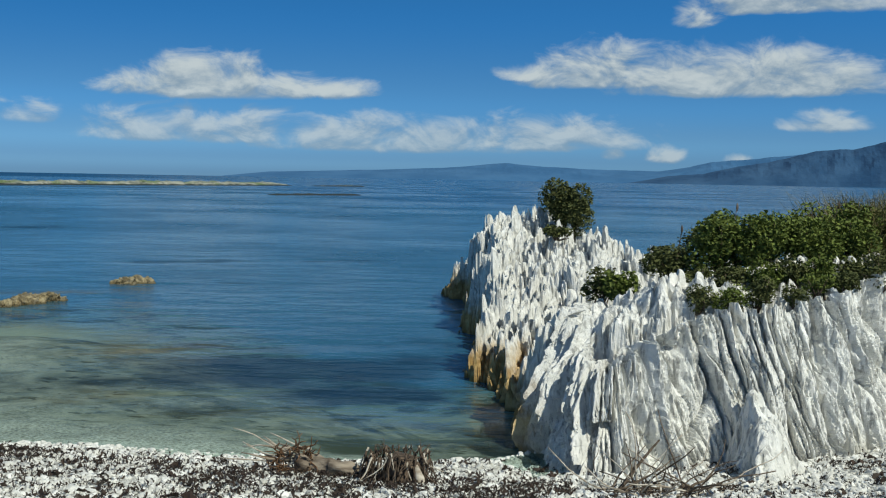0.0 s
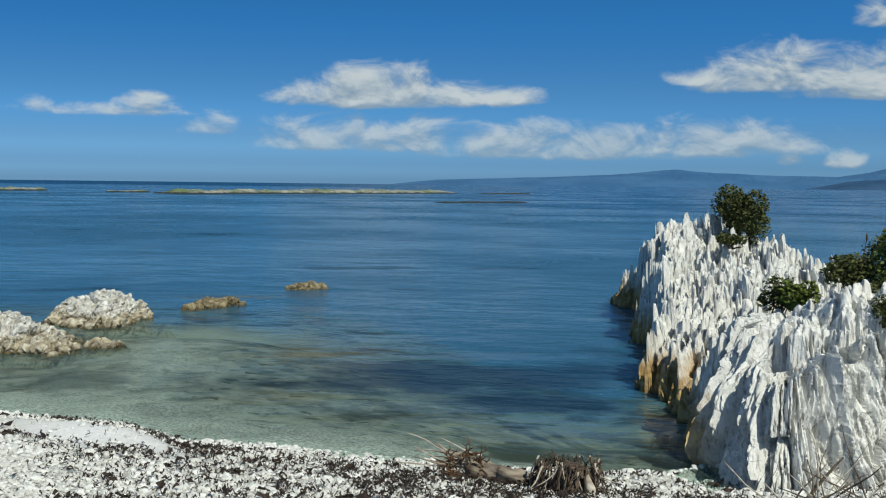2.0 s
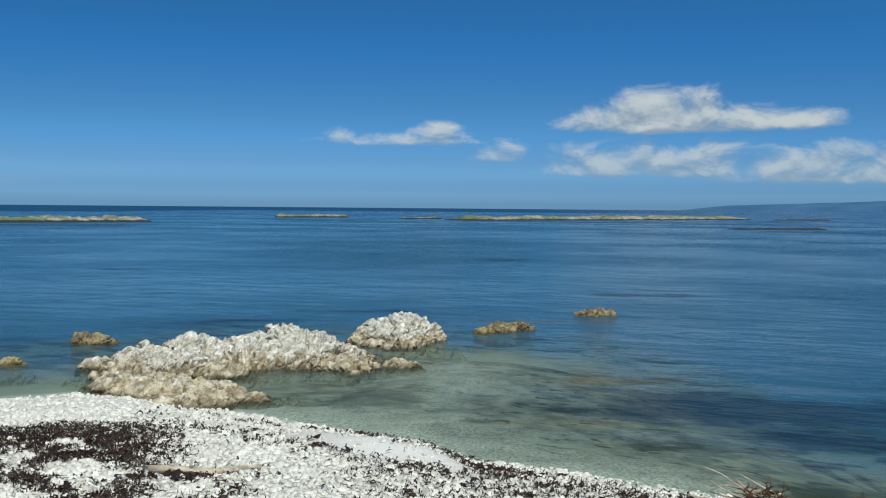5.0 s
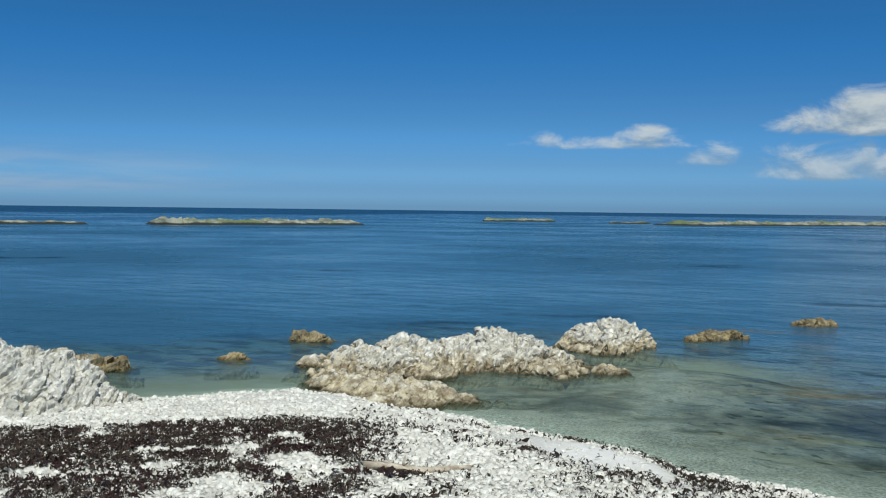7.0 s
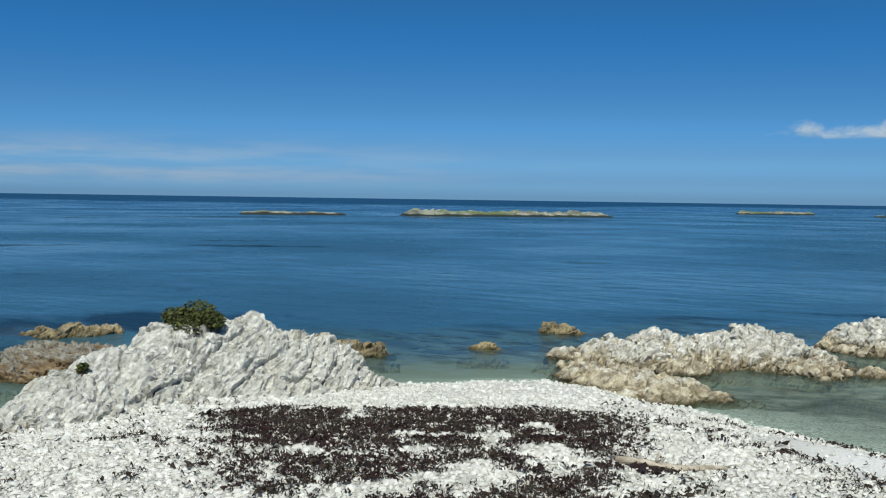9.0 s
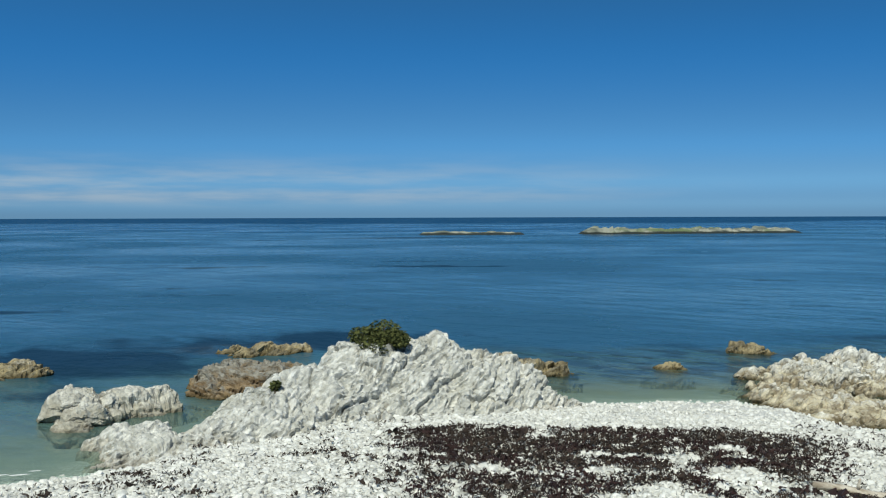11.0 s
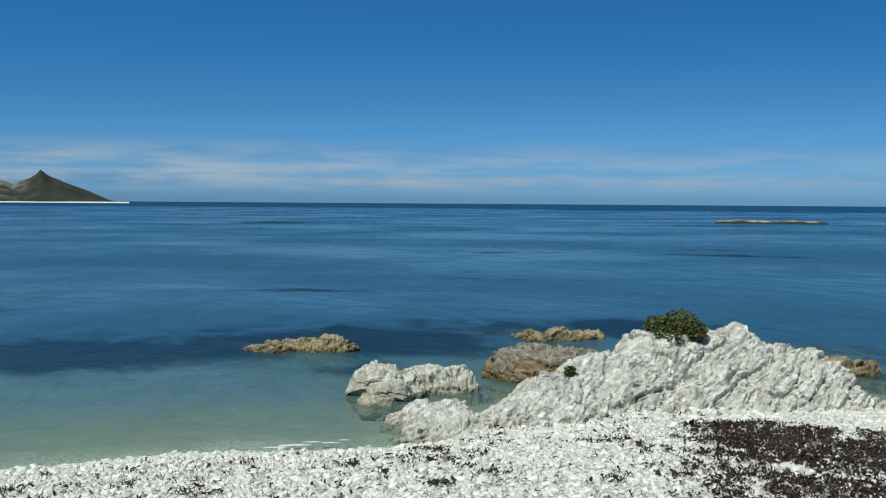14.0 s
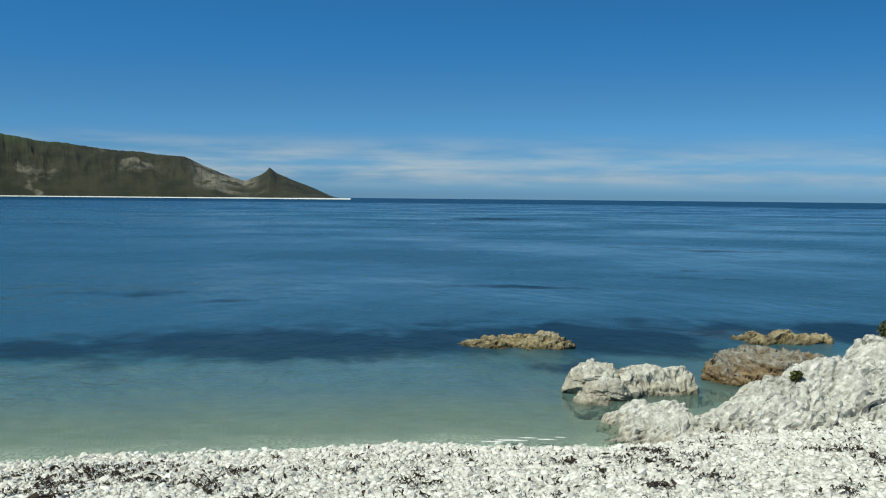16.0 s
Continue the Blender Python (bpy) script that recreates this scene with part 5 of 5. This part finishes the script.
# ---- beach litter ----
def beach_spots(k, seed, near=7.4):
    """Random places on the dry beach, with their bearing, distance and way up from the water's edge."""
    r = np.random.RandomState(seed)
    az_, d = r.uniform(-26, 108, k), np.sqrt(r.uniform(near ** 2, 17.6 ** 2, k))
    s = np.interp(az_, SHORE_AZ, SHORE_D) - d
    ok = (s > -0.25)
    az_, d, s = az_[ok], d[ok], s[ok]
    return -np.sin(np.radians(az_)) * d, np.cos(np.radians(az_)) * d, az_, d, s


def icosahedron():
    g = (1 + 5 ** 0.5) / 2
    v = np.array([(-1, g, 0), (1, g, 0), (-1, -g, 0), (1, -g, 0), (0, -1, g), (0, 1, g), (0, -1, -g), (0, 1, -g), (g, 0, -1), (g, 0, 1), (-g, 0, -1), (-g, 0, 1)]) / math.hypot(1, g)
    f = np.array([(0, 11, 5), (0, 5, 1), (0, 1, 7), (0, 7, 10), (0, 10, 11), (1, 5, 9), (5, 11, 4), (11, 10, 2), (10, 7, 6), (7, 1, 8), (3, 9, 4), (3, 4, 2), (3, 2, 6), (3, 6, 8), (3, 8, 9), (4, 9, 5), (2, 4, 11), (6, 2, 10), (8, 6, 7), (9, 8, 1)])
    return v, f


def stones(name, x, y, size, mat, seed, sink=0.25):
    r = np.random.RandomState(seed)
    v, f = icosahedron()
    kinds = v[None] * r.uniform(0.72, 1.25, (14, 12, 1))
    k = len(x)
    p = kinds[r.randint(0, 14, k)] * np.stack([size * r.uniform(0.8, 1.5, k), size * r.uniform(0.7, 1.1, k), size * r.uniform(0.5, 0.95, k)], -1)[:, None]
    t, q = r.uniform(0, 2 * np.pi, k), r.normal(0, 0.3, k)
    c, s = np.cos(t)[:, None], np.sin(t)[:, None]
    px, py, pz = p[..., 0], p[..., 1], p[..., 2]
    pz, px = pz * np.cos(q)[:, None] - px * np.sin(q)[:, None], px * np.cos(q)[:, None] + pz * np.sin(q)[:, None]
    z = ground_height(x, y) + size * sink
    pts = np.stack([px * c - py * s + x[:, None], px * s + py * c + y[:, None], pz + z[:, None]], -1)
    f = f[v[f].mean(1)[:, 2] > -0.5]  # the undersides are bedded in the beach
    tri = f[None] + np.arange(k)[:, None, None] * 12
    return mesh_from(name, pts.reshape(-1, 3), tri.reshape(-1, 3), mat)


x, y, az_, d, s = beach_spots(300000, 21)
keep = np.random.RandomState(3).uniform(0, 1, len(x)) < 0.44 * (1 - 0.95 * smoothstep(0.1, 0.7, sand_at(x, y)))
x, y, az_, d, s = (q[keep] for q in (x, y, az_, d, s))
big = np.random.RandomState(4).lognormal(math.log(0.0185), 0.42, len(x))
thing("shingle", stones("shingle", x, y, np.clip(big, 0.009, 0.05), shingle_stone, 6), "loose white limestone shingle covering the beach", "shingle", kind="stuff")


def weed_density(x, y, az_, d, s):
    patchy = 0.6 * fbm(x * 0.9, y * 0.9, 2.0, 4) + 0.7 * fbm(x * 2.2, y * 2.2, 12.0, 3)
    fine_ = fbm(x * 3.1, y * 3.1, 7.0, 3)
    left_bank = smoothstep(35, 41, az_) * smoothstep(60, 56, az_) * smoothstep(13.9, 13.2, d) * smoothstep(10.6, 11.3, d + 0.5 * patchy)
    lower = smoothstep(31, 40, az_) * smoothstep(61, 54, az_) * smoothstep(11.2, 10.4, d) * smoothstep(-0.3, 0.15, patchy + 0.4 * fine_) * 0.85
    wrack = smoothstep(31, 24, az_) * (0.45 + 0.55 * smoothstep(-10, -3, az_)) * smoothstep(0.15, 0.5, s) * (0.12 + 0.45 * smoothstep(-0.1, 0.4, patchy + 0.4 * fine_))
    sparse = smoothstep(54, 60, az_) * smoothstep(0.6, 1.6, s) * (0.015 + 0.4 * smoothstep(0.2, 0.55, patchy + 0.5 * fine_))
    line_ = smoothstep(18, 26, az_) * smoothstep(40, 34, az_) * (np.exp(-((s - 0.9) / 0.12) ** 2) * 0.35 + np.exp(-((s - 2.2 - 0.3 * patchy) / 0.5) ** 2) * 0.4) * smoothstep(-0.2, 0.3, fine_)
    bank = 0.97 * smoothstep(0.35, 0.8, sand_at(x, y)) * smoothstep(60, 40, az_)
    return np.clip(np.maximum.reduce([left_bank * smoothstep(-0.62, -0.15, patchy + 0.6 * fine_), lower, wrack, sparse, line_]) * (1 - bank), 0, 1)


def weed_mesh(name, x, y, mat, seed, size=0.043):
    """Crinkled scraps and ribbons of dried weed, each a bent strip of three quads with a fold."""
    r = np.random.RandomState(seed)
    k = len(x)
    t = r.uniform(0, 2 * np.pi, k)
    long_ = size * r.lognormal(0, 0.45, k)
    wide = long_ * r.uniform(0.10, 0.34, k)
    z = ground_height(x, y) + r.uniform(0.012, 0.042, k)
    pts = []
    turn = t
    cx, cy = x.copy(), y.copy()
    for i in range(4):
        h = z + r.uniform(-0.008, 0.03, k)
        wx_, wy_ = -np.sin(turn) * wide / 2, np.cos(turn) * wide / 2
        dz_ = r.normal(0, 0.35, k) * wide
        pts += [np.stack([cx + wx_, cy + wy_, h + dz_], -1), np.stack([cx - wx_, cy - wy_, h - dz_], -1)]
        turn = turn + r.normal(0, 0.6, k)
        cx, cy = cx + np.cos(turn) * long_ / 3, cy + np.sin(turn) * long_ / 3
    pts = np.stack(pts, 1)
    q = np.array([(0, 1, 3, 2), (2, 3, 5, 4), (4, 5, 7, 6)])[None] + np.arange(k)[:, None, None] * 8
    return mesh_from(name, pts.reshape(-1, 3), q.reshape(-1, 4), mat)


x, y, az_, d, s = beach_spots(420000, 31)
r = np.random.RandomState(12)
chance = weed_density(x, y, az_, d, s)
keep = r.uniform(0, 1, len(x)) < chance
x, y, az_, d, s = (q[keep] for q in (x, y, az_, d, s))
red = (fbm(x * 1.3, y * 1.3, 4.0, 2) > 0.1) & (az_ > 33) & (az_ < 60)
thing("seaweed", weed_mesh("seaweed", x[~red], y[~red], weed_dark, 14), "dried black seaweed strewn over the shingle", "seaweed", kind="stuff")
thing("seaweed", weed_mesh("seaweed", x[red], y[red], weed_red, 15), "dried maroon seaweed in thick mats", "seaweed", kind="stuff")

# fallen block at the foot of the cliff
BLOCK = [(2.5, 9.7), (2.72, 9.45), (3.1, 9.5), (3.45, 10.2), (3.4, 11.2), (2.8, 11.2), (2.65, 10.5)]
thing("shore_rock", rock_mesh("shore_rock", BLOCK, [(2.98, 10.2, 0.68), (3.1, 10.7, 0.85), (2.8, 9.8, 0.38)], cliff_stone, 0.022, 0.4, 0.06, 0.14, 72, (0.1, 0.4), 0.06, (-0.1, 0), 0.6, 0.02, 51.0, 0.2, blade=0.12), "white buttress of rock leaning at the cliff foot", "rock", group="rocks along the shore")

# larger pale stones lying on the shingle
LARGE = []
for i in range(7):
    v, f = icosahedron()
    r = np.random.RandomState(60 + i)
    v = v * r.uniform(0.7, 1.2, (12, 1)) * np.array((1.25, 0.9, 0.55))
    LARGE.append(mesh_from("stone", v, f, shingle_stone))
x, y, az_, d, s = beach_spots(420, 77)
r = np.random.RandomState(78)
ok = (s > 0.3) & (d < 12.6)
for i, (px, py, pa) in enumerate(list(zip(x[ok], y[ok], az_[ok]))[:230]):
    ob = new("stone", LARGE[i % 7])
    ob.parent = ground
    size = r.uniform(0.03, 0.06) * (1.6 if pa < -12 else 1.0)
    ob.matrix_basis = pose(px, py, on_ground(px, py, size * 0.25), r.normal(0, 12), r.normal(0, 12), r.uniform(0, 360)) @ Matrix.Diagonal((size, size, size, 1))

# stalks standing out of the shrubs, and foam along the water's edge
for px, py, pz, high in ((2.66, 12.85, 2.1, 0.2), (3.3, 12.85, 2.4, 0.16), (4.5, 13.1, 2.4, 0.2)):
    stalk = thing("dry_stalk", None, "thin dry seed stalk standing out of the shrubs", "plant", group="stalks on the cliff top")
    line_ = crooked((px, py, pz - 0.3), (0.05, 0, 1), high + 0.3, 0.05)
    part("stem", joined("stem", [tube(line_, np.linspace(0.007, 0.004, 7), 5)], bark), stalk)
    part("seed_head", joined("seed_head", [tube([line_[-1] + np.array((0, 0, o)) for o in (-0.06, -0.03, 0, 0.03)], (0.006, 0.014, 0.012, 0.004), 6)], bark), stalk)

FOAM_AT = [(79.7, 12.88, 0.14, 0.030), (78.8, 12.97, 0.18, 0.036), (77.9, 13.12, 0.10, 0.02), (77.0, 13.06, 0.12, 0.024), (76.3, 13.2, 0.07, 0.02)]
pts, quads = [], []
for i, (fa, fd, long_, wide) in enumerate(FOAM_AT):
    cx, cy = polar(fa, fd)
    ring = np.linspace(0, 2 * np.pi, 29)[:-1]
    edge_ = 1 + 0.35 * fbm(np.cos(ring) * 2 + i * 7, np.sin(ring) * 2, 0.0, 3)
    along_, out_ = np.array((math.cos(radians(fa)), math.sin(radians(fa)))), np.array((-math.sin(radians(fa)), math.cos(radians(fa))))
    start = len(pts)
    pts.append((cx, cy, 0.010))
    for t, e in zip(ring, edge_):
        q = along_ * math.cos(t) * long_ * e + out_ * math.sin(t) * wide * e
        pts.append((cx + q[0], cy + q[1], 0.004))
    quads += [(start, start + 1 + j, start + 1 + (j + 1) % 28) for j in range(28)]
thing("sea_foam", mesh_from("sea_foam", np.array(pts), np.array(quads), foam_white, True), "thin white foam at the water's edge", "foam", kind="stuff")
